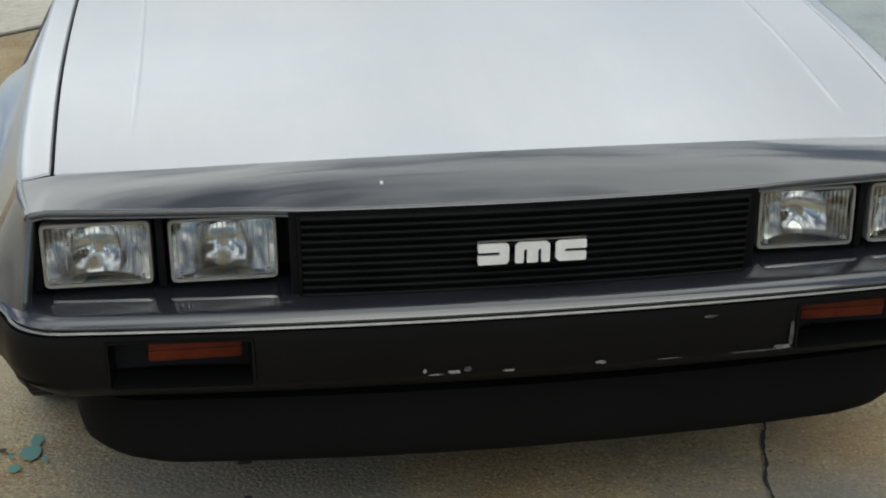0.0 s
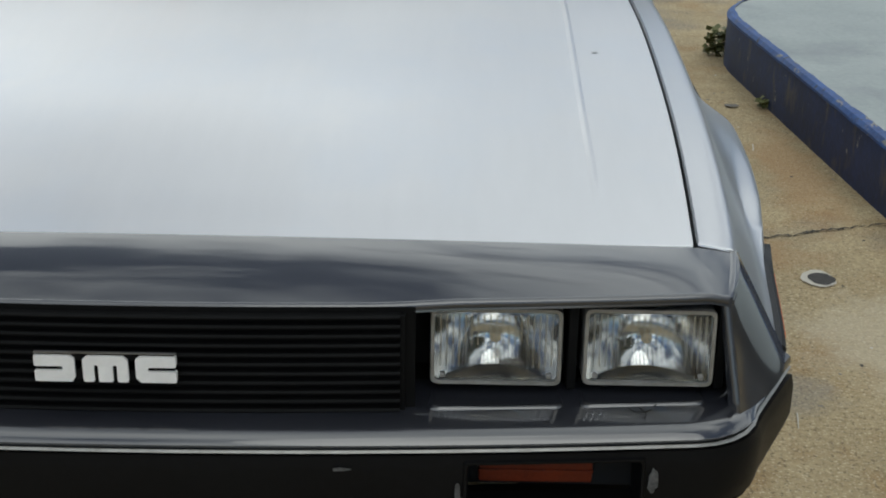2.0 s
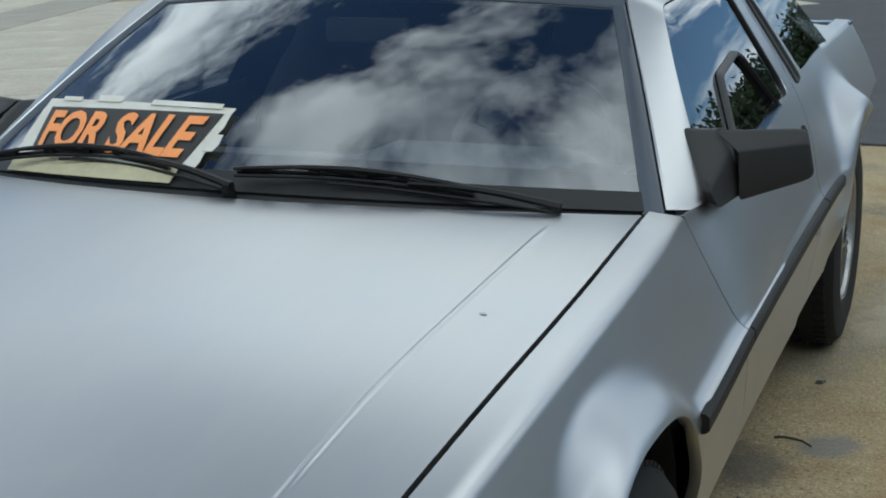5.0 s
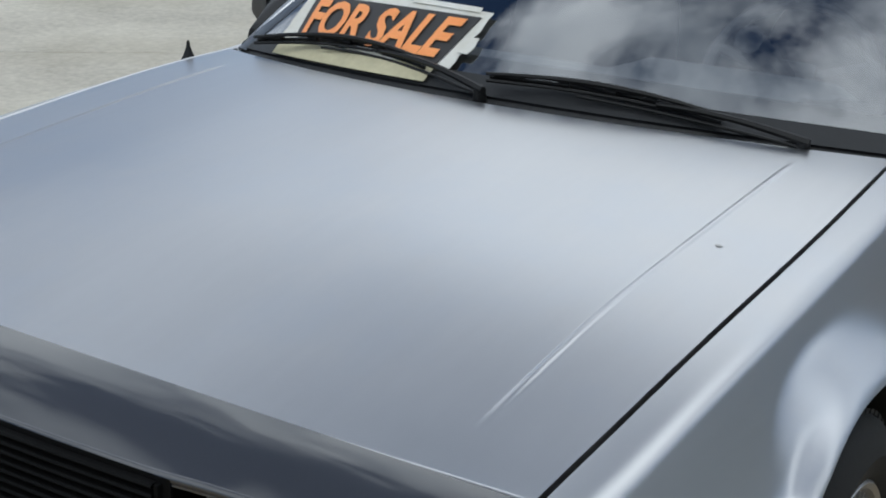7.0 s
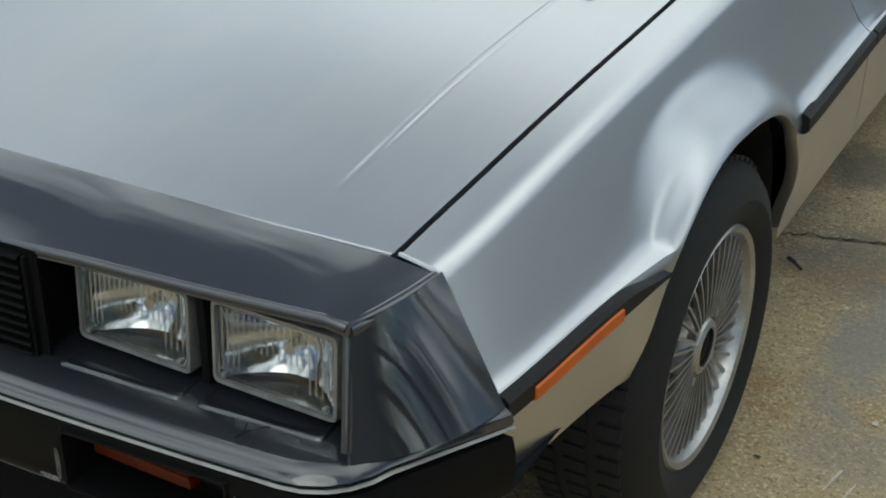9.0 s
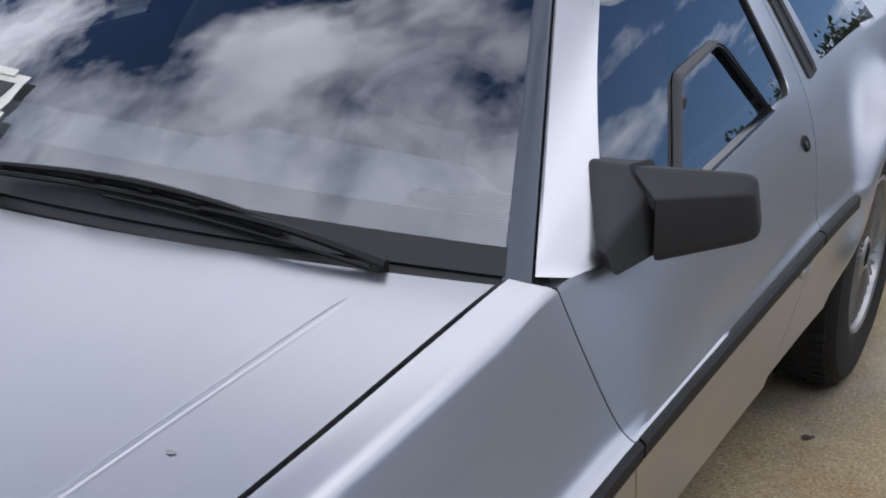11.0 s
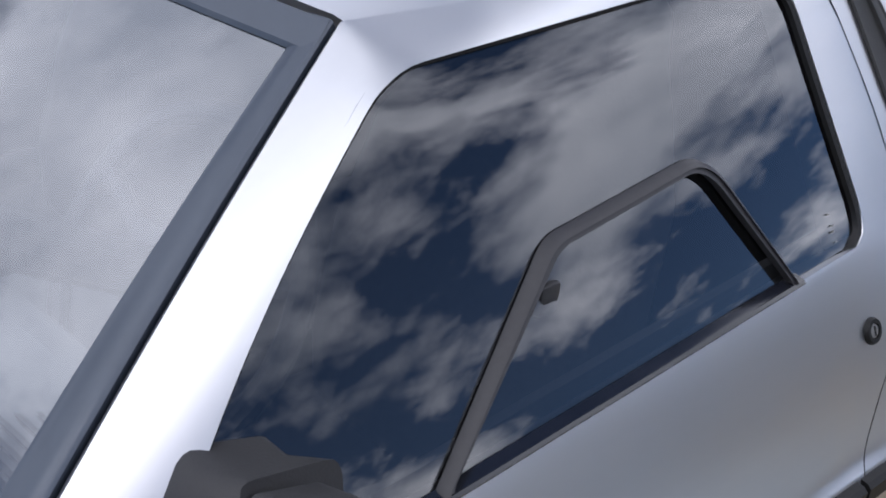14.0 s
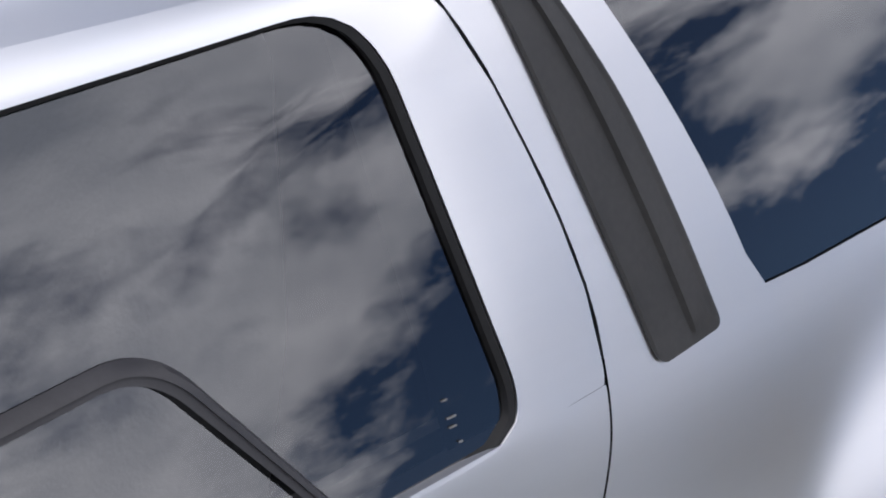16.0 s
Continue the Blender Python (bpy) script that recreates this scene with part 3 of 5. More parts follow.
def fender_top(y):
    z, h = EDGE_Z(y), HX(y) + 0.0055
    out = [(h - 0.002, y, z - 0.035), (h, y, z - 0.004), (h + 0.003, y, z)]
    r = 0.018 - 0.011 * smooth(1.25, 1.43, y)
    xa, za = SX(y) - r, SZ(y) + 0.003
    xb, zb = flank(y, SZ(y) - 0.8 * r), SZ(y) - 0.8 * r
    for q in (0.3, 0.6, 0.85):
        out.append((h + (xa - h) * q, y, z + (za - z) * q))
    for q in lin(0, 1, 9)[:-1]:
        out.append(((1 - q) ** 2 * xa + 2 * q * (1 - q) * (SX(y) + 0.001) + q * q * xb, y, (1 - q) ** 2 * za + 2 * q * (1 - q) * (SZ(y) - 0.0008) + q * q * zb))
    back = 0.036 * smooth(1.2, 1.448, y)
    return [(x, yy - back * min(max((SX(y) - x) / (SX(y) - h), 0), 1), zz) for x, yy, zz in out]


ys_f = lin(0.209, 0.5202, 16) + [0.83 - 0.31 * math.cos(a) for a in lin(0, math.pi, 90)][1:-1] + lin(1.1398, 1.448, 18)
fender = flank_sheet(ys_f, lambda y: SZ(y) - 0.8 * (0.018 - 0.011 * smooth(1.25, 1.43, y)), lambda y: 0.385 if y < 0.80 else 0.30, (None, lambda z: DOOR_F(z) - 0.005), lead=fender_top)
both("front_fender", fender, STEEL, car, "brushed steel front wing with a flared wheel arch")


# hood with two pressed ridges
def hood_y(u, v):
    y0, y1 = 0.165 + 0.042 * u * u, 1.215 + 0.178 * u * u
    return y0 + (y1 - y0) * v


def hood_pt(u, v):
    y = hood_y(u, v)
    x = u * HX(y)
    z = EDGE_Z(y) + (0.022 + 0.008 * smooth(0.2, 0.7, y)) * (1 - u * u)
    ridge = 0.612 + 0.010 * smooth(0.5, 1.2, y)
    r = abs(abs(x) - ridge)
    z += 0.0024 * (1 - smooth(0.0015, 0.0062, r)) * smooth(0.25, 0.44, y) * (1 - smooth(1.19, 1.24, y))
    return (x, y, z)


us_h = lin(0, 0.74, 12) + lin(0.775, 0.89, 46) + [0.91, 0.94, 0.97, 0.985, 0.995, 1.0]
us_h = [-u for u in us_h[:0:-1]] + us_h
rows = [[hood_pt(u, v) for u in us_h] for v in lin(0, 1, 56)]
part("hood", sheet(rows, 0.012), STEEL, car, "brushed steel hood with two pressed ridges")
# Near-black sheet under the hood seam, standing in for the gap's shade.
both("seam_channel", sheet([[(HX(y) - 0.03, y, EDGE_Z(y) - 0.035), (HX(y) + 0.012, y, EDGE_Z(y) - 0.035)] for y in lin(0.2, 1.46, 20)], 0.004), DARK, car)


# ---- nose ----
def nose(x, y0, w, bow, r, w1, y1, n=40):
    """Half outline in plan: bowed front, rounded corner, then the side to (w1, y1)."""
    pts = []
    yc = y0 + bow
    for t in lin(0, 1, 24):
        xx = t * (w - r)
        pts.append((xx, y0 + bow * (xx / w) ** 2))
    yb = pts[-1][1]
    for a in lin(-90, -12, 10)[1:]:
        pts.append((w - r + r * math.cos(radians(a)), yb + r + r * math.sin(radians(a))))
    xe, ye = pts[-1]
    for t in lin(0, 1, 10)[1:]:
        pts.append((xe + (w1 - xe) * t, ye + (y1 - ye) * t))
    return arc_pts(pts, n)


def full(half):
    return [Vector((-p.x, p.y)) for p in half[:0:-1]] + list(half)


def band(levels, thick=0.0):
    """Stacked outlines: (z or z(x), args of nose)."""
    rows = []
    for z, a in levels:
        o = full(nose(0, *a))
        rows.append([(p.x, p.y, z(abs(p.x)) if callable(z) else z) for p in o])
    return sheet(rows, thick)


# brow over the lamps, down to its front edge
xs_b = lin(-1, 1, 61)


def brow_rows():
    out = []
    for s in (0.0, 0.012, 0.25, 0.5, 0.75, 0.92, 0.98, 1.0):
        row = []
        for u in xs_b:
            a = abs(u)
            x0, x1 = 0.788 * u, 0.757 * u
            y0 = 0.162 + 0.0455 * u * u
            z0 = EDGE_Z(0.207) + 0.022 * (1 - (x0 / 0.731) ** 2) - (0.004 if s == 0 else 0.0005) - 0.006 * smooth(0.93, 1, a)
            yb = 0.028 + 0.050 * u * u
            zb = 0.662 + 0.004 * smooth(0.42, 0.58, a) - 0.006 * smooth(0.97, 1.0, a)
            t = min(s / 0.92, 1)
            y, z = y0 + (yb - y0) * t, z0 + (zb - z0) * t + 0.008 * math.sin(math.pi * t) * (1 - a**4)
            if s > 0.92:
                d = (s - 0.92) / 0.08
                y, z = y - 0.004 * math.sin(math.pi * d) + 0.012 * (d > 0.9), z - 0.016 * d
            row.append((x0 + (x1 - x0) * min(s, 1), y, z))
        out.append(row)
    return out


fascia = empty("front_fascia")
fascia.parent = car
fascia["label"] = "dark grey painted nose panel"
part("brow", sheet(brow_rows(), 0.006), FASCIA, fascia)


def cheek_rows():
    """The nose's flank between lamp edge and fender seam, top to bottom."""
    rows = []
    for t in lin(0, 1, 16):
        z0, z1 = 0.664 - 0.146 * t, 0.668 - 0.148 * t
        p0 = Vector((0.757 + 0.019 * t, 0.080 - 0.036 * t, z0 - 0.004))
        p1 = Vector((0.788 + (0.868 - 0.788) * t, 0.211, z1))
        row = []
        for s in lin(0, 1, 14):
            p = p0.lerp(p1, s)
            p.x += 0.018 * math.sin(math.pi * s) * (0.4 + 0.6 * t)
            row.append(p)
        row = [Vector((p0.x - 0.012, p0.y + 0.012, p0.z)), Vector((p0.x - 0.004, p0.y + 0.001, p0.z))] + row
        rows.append(row)
    return rows


both("cheek", sheet(cheek_rows(), 0.004), FASCIA, fascia)
both("cheek_fillet", tube([Vector((0.7815, 0.207, 0.6590)).lerp(Vector((0.7525, 0.082, 0.6525)), t) + Vector((0.003 * math.sin(math.pi * t), 0, 0)) for t in lin(0, 1, 12)], 0.0095, 14), FASCIA, fascia, sharp=60)
part("brow_lip", tube([Vector((0.757 * u, 0.030 + 0.050 * u * u, 0.657 + 0.004 * smooth(0.42, 0.58, abs(u)) - 0.005 * smooth(0.97, 1.0, abs(u)))) for u in lin(-0.995, 0.995, 61)], 0.0062, 12), FASCIA, fascia, sharp=60)
both("cheek_fillet", tube([Vector((0.7525, 0.083, 0.6530)).lerp(Vector((0.770, 0.047, 0.530)), t) for t in lin(0, 1, 12)], 0.006, 12), FASCIA, fascia, sharp=60)
# folded edges of the steel panels
part("hood_edge", tube([Vector(hood_pt(u, 0)) + Vector((0, -0.0005, -0.0028)) for u in lin(-0.998, 0.998, 61)], 0.0032, 8), STEEL, car, "folded front edge of the hood")
both("fender_edge", tube([Vector((HX(0.209) + 0.006 + (SX(0.209) - HX(0.209) - 0.008) * t, 0.2095, EDGE_Z(0.209) + (SZ(0.209) - EDGE_Z(0.209)) * t - 0.0008)) for t in lin(0, 1, 8)] + [Vector((flank(0.213, z) + 0.0012, 0.2135, z)) for z in lin(SZ(0.209) - 0.008, 0.545, 20)], 0.0032, 8), STEEL, car, "folded front edge of the wing")
# ledge under the lamps and grille, with its rounded front lip
ledge = band([
    (0.528, (0.100, 0.70, 0.0, 0.02, 0.78, 0.212)),
    (0.524, (0.040, 0.74, 0.020, 0.03, 0.80, 0.212)),
    (0.520, (-0.018, 0.790, 0.045, 0.09, 0.868, 0.212)),
    (0.514, (-0.032, 0.803, 0.045, 0.10, 0.876, 0.212)),
    (0.506, (-0.038, 0.808, 0.045, 0.10, 0.878, 0.212)),
    (0.499, (-0.034, 0.804, 0.045, 0.10, 0.876, 0.212)),
    (0.497, (-0.010, 0.78, 0.045, 0.10, 0.86, 0.212)),
], 0.0)
part("ledge", ledge, FASCIA, fascia)
for s in (-1, 1):
    for x0, x1 in ((0.385, 0.556), (0.574, 0.735)):
        pad = sheet([[(s * p.x, p.y, 0.5215 + dz) for p in rounded([(x0 + i, 0.016 + 0.045 * (x0 / 0.8) ** 2 + i), (x1 - i, 0.016 + 0.045 * (x1 / 0.8) ** 2 + i), (x1 - i - 0.004, 0.12), (x0 + i + 0.004, 0.12)], [0.012, 0.012, 0.003, 0.003], 5)] for i, dz in ((0, 0), (0.001, 0.003), (0.004, 0.005), (0.008, 0.0035), (0.014, 0.003), (0.05, 0.004))], loop=True)
        part("ledge_pad", pad, FASCIA, fascia, sharp=50)
# The bead's lighter grey puts its bright highlight line into the colour.
pin = band([(0.4985, (-0.0355, 0.8055, 0.045, 0.10, 0.877, 0.214)), (0.4960, (-0.0385, 0.8085, 0.045, 0.10, 0.8795, 0.214)), (0.4935, (-0.0355, 0.8055, 0.045, 0.10, 0.877, 0.214)), (0.4930, (-0.02, 0.79, 0.045, 0.10, 0.86, 0.214))])
part("lip_bead", pin, LAMPRIM, fascia, "thin bead along the lip, in lighter grey for its highlight")

bumper = empty("front_bumper")
bumper.parent = car
bumper["label"] = "scuffed black bumper with recessed turn signals"
face = band([
    (0.4895, (-0.015, 0.795, 0.045, 0.10, 0.86, 0.207)),
    (0.4890, (-0.033, 0.813, 0.045, 0.10, 0.880, 0.207)),
    (0.470, (-0.036, 0.818, 0.045, 0.10, 0.884, 0.207)),
    (0.43, (-0.034, 0.818, 0.045, 0.10, 0.884, 0.207)),
    (0.410, (-0.033, 0.815, 0.045, 0.10, 0.878, 0.207)),
    (0.402, (-0.032, 0.811, 0.045, 0.10, 0.870, 0.30)),
    (0.398, (-0.030, 0.808, 0.045, 0.10, 0.866, 0.36)),
    (0.380, (-0.016, 0.794, 0.045, 0.10, 0.856, 0.42)),
    (0.374, (-0.009, 0.786, 0.045, 0.10, 0.850, 0.42)),
    (0.370, (0.004, 0.77, 0.045, 0.10, 0.84, 0.42)),
    (0.368, (0.05, 0.72, 0.045, 0.10, 0.80, 0.42)),
])
for co, no in (((0.435, 0, 0), (1, 0, 0)), ((0.650, 0, 0), (1, 0, 0)), ((-0.435, 0, 0), (1, 0, 0)), ((-0.650, 0, 0), (1, 0, 0)), ((0, 0, 0.402), (0, 0, 1)), ((0, 0, 0.478), (0, 0, 1))):
    bmesh.ops.bisect_plane(face, geom=face.verts[:] + face.edges[:] + face.faces[:], plane_co=co, plane_no=no)
bmesh.ops.delete(face, geom=[f for f in face.faces if 0.435 < abs(f.calc_center_median().x) < 0.65 and 0.402 < f.calc_center_median().z < 0.478 and f.calc_center_median().y < 0.1], context="FACES")
part("bumper_face", face, BUMPER, bumper)
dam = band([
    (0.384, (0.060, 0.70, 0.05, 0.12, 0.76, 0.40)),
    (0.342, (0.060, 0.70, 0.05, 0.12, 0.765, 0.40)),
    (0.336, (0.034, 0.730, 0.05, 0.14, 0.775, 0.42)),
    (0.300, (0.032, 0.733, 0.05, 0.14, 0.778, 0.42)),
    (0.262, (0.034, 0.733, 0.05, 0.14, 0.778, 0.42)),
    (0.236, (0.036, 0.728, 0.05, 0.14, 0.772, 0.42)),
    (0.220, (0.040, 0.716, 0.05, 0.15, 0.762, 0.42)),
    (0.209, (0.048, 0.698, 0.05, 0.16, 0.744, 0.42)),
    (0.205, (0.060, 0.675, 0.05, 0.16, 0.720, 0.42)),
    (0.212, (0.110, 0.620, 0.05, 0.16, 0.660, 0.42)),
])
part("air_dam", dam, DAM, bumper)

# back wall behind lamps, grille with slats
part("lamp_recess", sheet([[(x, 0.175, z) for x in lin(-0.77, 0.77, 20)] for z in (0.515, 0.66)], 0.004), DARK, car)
grille = empty("grille")
grille.parent = car
grille["label"] = "black horizontal-slat grille"
for k in range(11):
    z = 0.5240 + 0.0126 * k
    part("slat", sheet([[(x, 0.014 + 0.012 * (x / 0.36) ** 2 + dy, z + dz) for x in lin(-0.352, 0.352, 17)] for dy, dz in ((0.03, 0.004), (0.0, 0.0028), (-0.002, 0.0), (0.0, -0.0028), (0.03, -0.004))]), GRILLE, grille)
part("grille_back", sheet([[(x, 0.027 + 0.012 * (x / 0.36) ** 2, z) for x in lin(-0.37, 0.37, 9)] for z in (0.518, 0.66)], 0.004), GRILLE, grille)
for s in (-1, 1):
    part("grille_end", box(min(s * 0.352, s * 0.358), max(s * 0.352, s * 0.358), 0.028, 0.12, 0.521, 0.652, 0.001), GRILLE, grille)


# headlamps
def headlamp(x0, y, tilt):
    lamp = empty("headlamp")
    lamp["label"] = "rectangular sealed-beam headlamp with grey rim"
    w, h = 0.0825, 0.0515
    out = [Vector((p.x, 0, p.y)) for p in rounded([(-w, -h), (w, -h), (w, h), (-w, h)], 0.010, 5)]
    inn = [Vector((p.x, 0, p.y)) for p in rounded([(-w + 0.0055, -h + 0.0055), (w - 0.0055, -h + 0.0055), (w - 0.0055, h - 0.0055), (-w + 0.0055, h - 0.0055)], 0.007, 5)]
    rim = sheet([[p + Vector((0, 0.045, 0)) for p in out], [p + Vector((0, 0.003, 0)) for p in out], [p * 0.985 for p in out], [p for p in inn], [p + Vector((0, 0.006, 0)) for p in inn]], loop=True)
    part("rim", rim, LAMPRIM, lamp)
    # paraboloid cut off by flat walls
    wi, hi = w - 0.0055, h - 0.0055
    rows = []
    for v in lin(-1, 1, 17):
        rows.append([(u * wi, 0.074 - (u * u * wi * wi + v * v * hi * hi) / 0.112, v * hi) for u in lin(-1, 1, 29)])
    bowl = sheet(rows)
    for r in (rows[0], rows[-1], [q[0] for q in rows], [q[-1] for q in rows]):
        sheet([r, [(x, 0.5 * (y + 0.006), z) for x, y, z in r], [(x, 0.006, z) for x, y, z in r]], bm=bowl)
    part("reflector", bowl, CHROME, lamp)
    for k in range(19):
        u = -0.9 + 0.1 * k
        d = 0.0035 - 0.006 * (1 - u * u) * 0.6
        part("lens_rib", box(u * wi - 0.0014, u * wi + 0.0014, d, d + 0.0012, 0.002 if abs(u) < 0.55 else -0.6 * hi, hi - 0.003, 0.0005, 1), RIB, lamp)
    # lens, gently domed, with moulded flutes in its upper half
    rows = []
    for j in range(25):
        row = []
        for i in range(61):
            u, v = -1 + i / 30, -1 + j / 12
            d = -0.006 * (1 - u * u) * (1 - v * v)
            if v > -0.1:
                d += 0.00035 * math.sin(i * math.pi / 1.5) * (1 - abs(u) ** 6)
            row.append((u * (w - 0.0055), 0.005 + d, v * (h - 0.0055)))
        rows.append(row)
    part("lens", sheet(rows), LENS, lamp)
    part("bulb_shield", tube([(0, 0.050, 0.0), (0, 0.028, 0.002)], lambda s: 0.010 - 0.003 * s, 12), CHROME, lamp)
    part("lamp_base", sheet([[p + Vector((0, 0.045, 0)) for p in out], [p + Vector((0, 0.072, 0)) for p in out], [p * 0.2 + Vector((0, 0.09, 0)) for p in out]], loop=True), GRILLE, lamp)
    for u in (-1, 1):
        part("alignment_pip", box(u * (w - 0.016) - 0.003, u * (w - 0.016) + 0.003, -0.002, 0.006, -h + 0.010, -h + 0.016, 0.001), LAMPRIM, lamp)
    lamp.matrix_world = pose(x0, y, 0.5905, tilt, 0, 0)
    lamp.parent = car
    return lamp


for s in (-1, 1):
    headlamp(s * 0.470, 0.070, -4)
    headlamp(s * 0.661, 0.074, -4)
    part("lamp_divider", box(s * 0.5655 - 0.006, s * 0.5655 + 0.006, 0.075, 0.12, 0.53, 0.655, 0.002), GRILLE, car)
    part("lamp_surround", box(s * 0.753 - 0.006, s * 0.753 + 0.006, 0.085, 0.12, 0.53, 0.655, 0.002), GRILLE, car)


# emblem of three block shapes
def emblem():
    e = empty("emblem")
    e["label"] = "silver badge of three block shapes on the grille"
    h = 0.0215

    def plate(poly):
        bm = bmesh.new()
        f = bm.faces.new([bm.verts.new((x, 0, z)) for x, z in poly])
        r = bmesh.ops.extrude_face_region(bm, geom=[f])
        for v in r["geom"]:
            if isinstance(v, bmesh.types.BMVert):
                v.co.y += 0.008
        return bm

    def letter(c, poly):
        q = rounded(poly, 0.0026, 4)
        part("badge_shape", plate([(p.x + c, p.y) for p in q]), SILVER, e)

    # three block shapes with narrow slots
    k, q, top = 0.0243, 0.0065, 0.013
    letter(-0.0607, [(-k, -0.0012), (k - q * 2.2, -0.0012), (k - q * 2.2, -0.0068), (-k, -0.0068), (-k, -h), (k - 0.004, -h), (k, -h + 0.006), (k, top - 0.004), (k - 0.005, top), (-k, top)])
    b = 0.0272
    letter(0.0003, [(-b, -h), (-b + 0.0135, -h), (-b + 0.0135, 0.001), (-b + 0.0185, 0.001), (-b + 0.0185, -h), (b - 0.0185, -h), (b - 0.0185, 0.001), (b - 0.0135, 0.001), (b - 0.0135, -h), (b, -h), (b, top - 0.005), (b - 0.006, top), (-b + 0.006, top), (-b, top - 0.005)])
    letter(0.0607, [(k, -0.0012), (-k + q * 2.2, -0.0012), (-k + q * 2.2, -0.0068), (k, -0.0068), (k, -h), (-k + 0.006, -h), (-k, -h + 0.006), (-k, top - 0.004), (-k + 0.005, top), (k, top)])
    part("badge_bar", box(-0.085, 0.085, 0.001, 0.006, 0.0160, 0.0168), ALLOY, e)
    part("badge_plate", box(-0.083, 0.083, 0.004, 0.007, -h + 0.001, 0.016), GRILLE, e)
    part("badge_stud", box(-0.06, 0.06, 0.004, 0.024, -0.006, 0.006), GRILLE, e)
    e.matrix_world = pose(0, -0.002, 0.592)
    e.parent = car


emblem()

# turn signals, sunk into the bumper
for s in (-1, 1):
    sig = empty("turn_signal")
    sig.parent = car
    sig["label"] = "dull red-amber turn signal in a black recess"
    x0, x1, z0, z1 = 0.435, 0.650, 0.402, 0.478
    o = rounded([(x0, z0), (x1, z0), (x1, z1), (x0, z1)], 0.006, 4)
    c = Vector((0.5425, 0.44))
    yy = lambda x: -0.036 + 0.045 * (x / 0.818) ** 2
    fr = sheet([[(s * (c.x + (p.x - c.x) * gx), yy(p.x) + dy, c.y + (p.y - c.y) * gz) for p in o] for gx, gz, dy in ((1.05, 1.12, 0.002), (1.03, 1.08, -0.0035), (1.0, 1.0, -0.003), (0.985, 0.97, 0.006), (0.97, 0.94, 0.055))], loop=True)
    part("signal_frame", fr, BUMPER, sig)
    pan = bmesh.new()
    pan.faces.new([pan.verts.new((s * p.x, 0.058, p.y)) for p in rounded([(x0, z0), (x1, z0), (x1, z1), (x0, z1)], 0.006, 4)])
    part("signal_pocket", pan, DARK, sig)
    part("signal_lens", box(min(s * 0.450, s * 0.592), max(s * 0.450, s * 0.592), 0.004, 0.056, 0.437, 0.472, 0.004), REDAMBER, sig)
    part("signal_ridge", box(min(s * 0.450, s * 0.592), max(s * 0.450, s * 0.592), 0.002, 0.006, 0.4525, 0.4565, 0.001), REDAMBER, sig)

# rubber side mouldings and side markers
def moulding(y0, y1, h=0.018, taper=0.0, out=0.0, down=0.0):
    rows = []
    for y in lin(y0, y1, 24):
        hh = h * (1 - taper * smooth(y1 - 0.10, y1, y) * 0.75)
        z, x = TZ(y) - down, TX(y) + out
        rows.append([(x - 0.012, y, z + hh), (x + 0.001, y, z + hh - 0.002), (x + 0.007, y, z + 0.6 * hh), (x + 0.007, y, z - 0.6 * hh), (x + 0.001, y, z - hh + 0.002), (x - 0.012, y, z - hh)])
    bm = sheet(rows)
    for r in (rows[0], rows[-1]):
        bm.faces.new([bm.verts.new(p) for p in r])
    return bm


both("side_moulding", moulding(0.215, 0.560, taper=1), RUBBER, car, "black rubber rub strip")
both("side_moulding", moulding(1.096, 1.502), RUBBER, car, "black rubber rub strip")
both("side_moulding", moulding(1.510, 2.506), RUBBER, car, "black rubber rub strip")
both("side_moulding", moulding(2.514, 2.80), RUBBER, car, "black rubber rub strip")
both("side_marker", moulding(0.263, 0.450, 0.0125, out=0.003, down=0.0045), AMBER, car, "orange side marker lens")

# ---- doors ----
both("door_panel", flank_sheet(lin(1.455, 2.675, 44), lambda y: SZ(y) - 0.004, lambda y: 0.30, (lambda z: DOOR_F(z) - 0.002, lambda z: DOOR_R(z) - 0.0012), lead=lambda y: [(SX(y) - 0.0012 - 0.0288 * (y < 2.6), y, SZ(y) + 0.0018 - 0.0078 * (y < 2.6)), (SX(y) - 0.0012, y, SZ(y) + 0.0018)], ew=(0.6, 0.85)), STEEL, car, "brushed steel gull-wing door skin")
ys_q = lin(2.68, 2.80, 6) + [3.20 - 0.40 * math.cos(a) for a in lin(0, math.pi, 36)][1:-1] + lin(3.60, 4.20, 14)
both("rear_quarter", flank_sheet(ys_q, lambda y: SZ(y) - 0.004, lambda y: 0.32, (lambda z: DOOR_R(z) + 0.0012, None), lead=lambda y: [(cabin_x(y, z), y, z) for z in (max(SZ(y) + 0.004, 0.851), max(SZ(y) + 0.003, 0.845), SZ(y) + 0.002)] if y < 3.3 else [(SX(y) - 0.05, y, SZ(y) + 0.004), (SX(y) - 0.03, y, SZ(y) + 0.003), (SX(y) - 0.006, y, SZ(y) + 0.002)], ew=(0.12, 0.3)), STEEL, car, "brushed steel rear quarter with a flared arch")
both("rocker", sheet([[(TX(y) - 0.060, y, 0.306), (TX(y) - 0.12, y, 0.24), (TX(y) - 0.25, y, 0.20)] for y in lin(1.14, 2.80, 20)], 0.004), BUMPER, car)


def ws_pt(u, v):
    """u: -1..1 across, v: 0 base .. 1 top."""
    a = u * u
    bx, by, bz = 0.768 * u, 1.270 + 0.185 * a, 0.812 - 0.031 * a
    tx, ty, tz = 0.553 * u, 1.868 + 0.090 * a, 1.142 - 0.028 * a
    return Vector((bx + (tx - bx) * v, by + (ty - by) * v, bz + (tz - bz) * v + 0.022 * math.sin(math.pi * v) * (1 - 0.5 * a)))


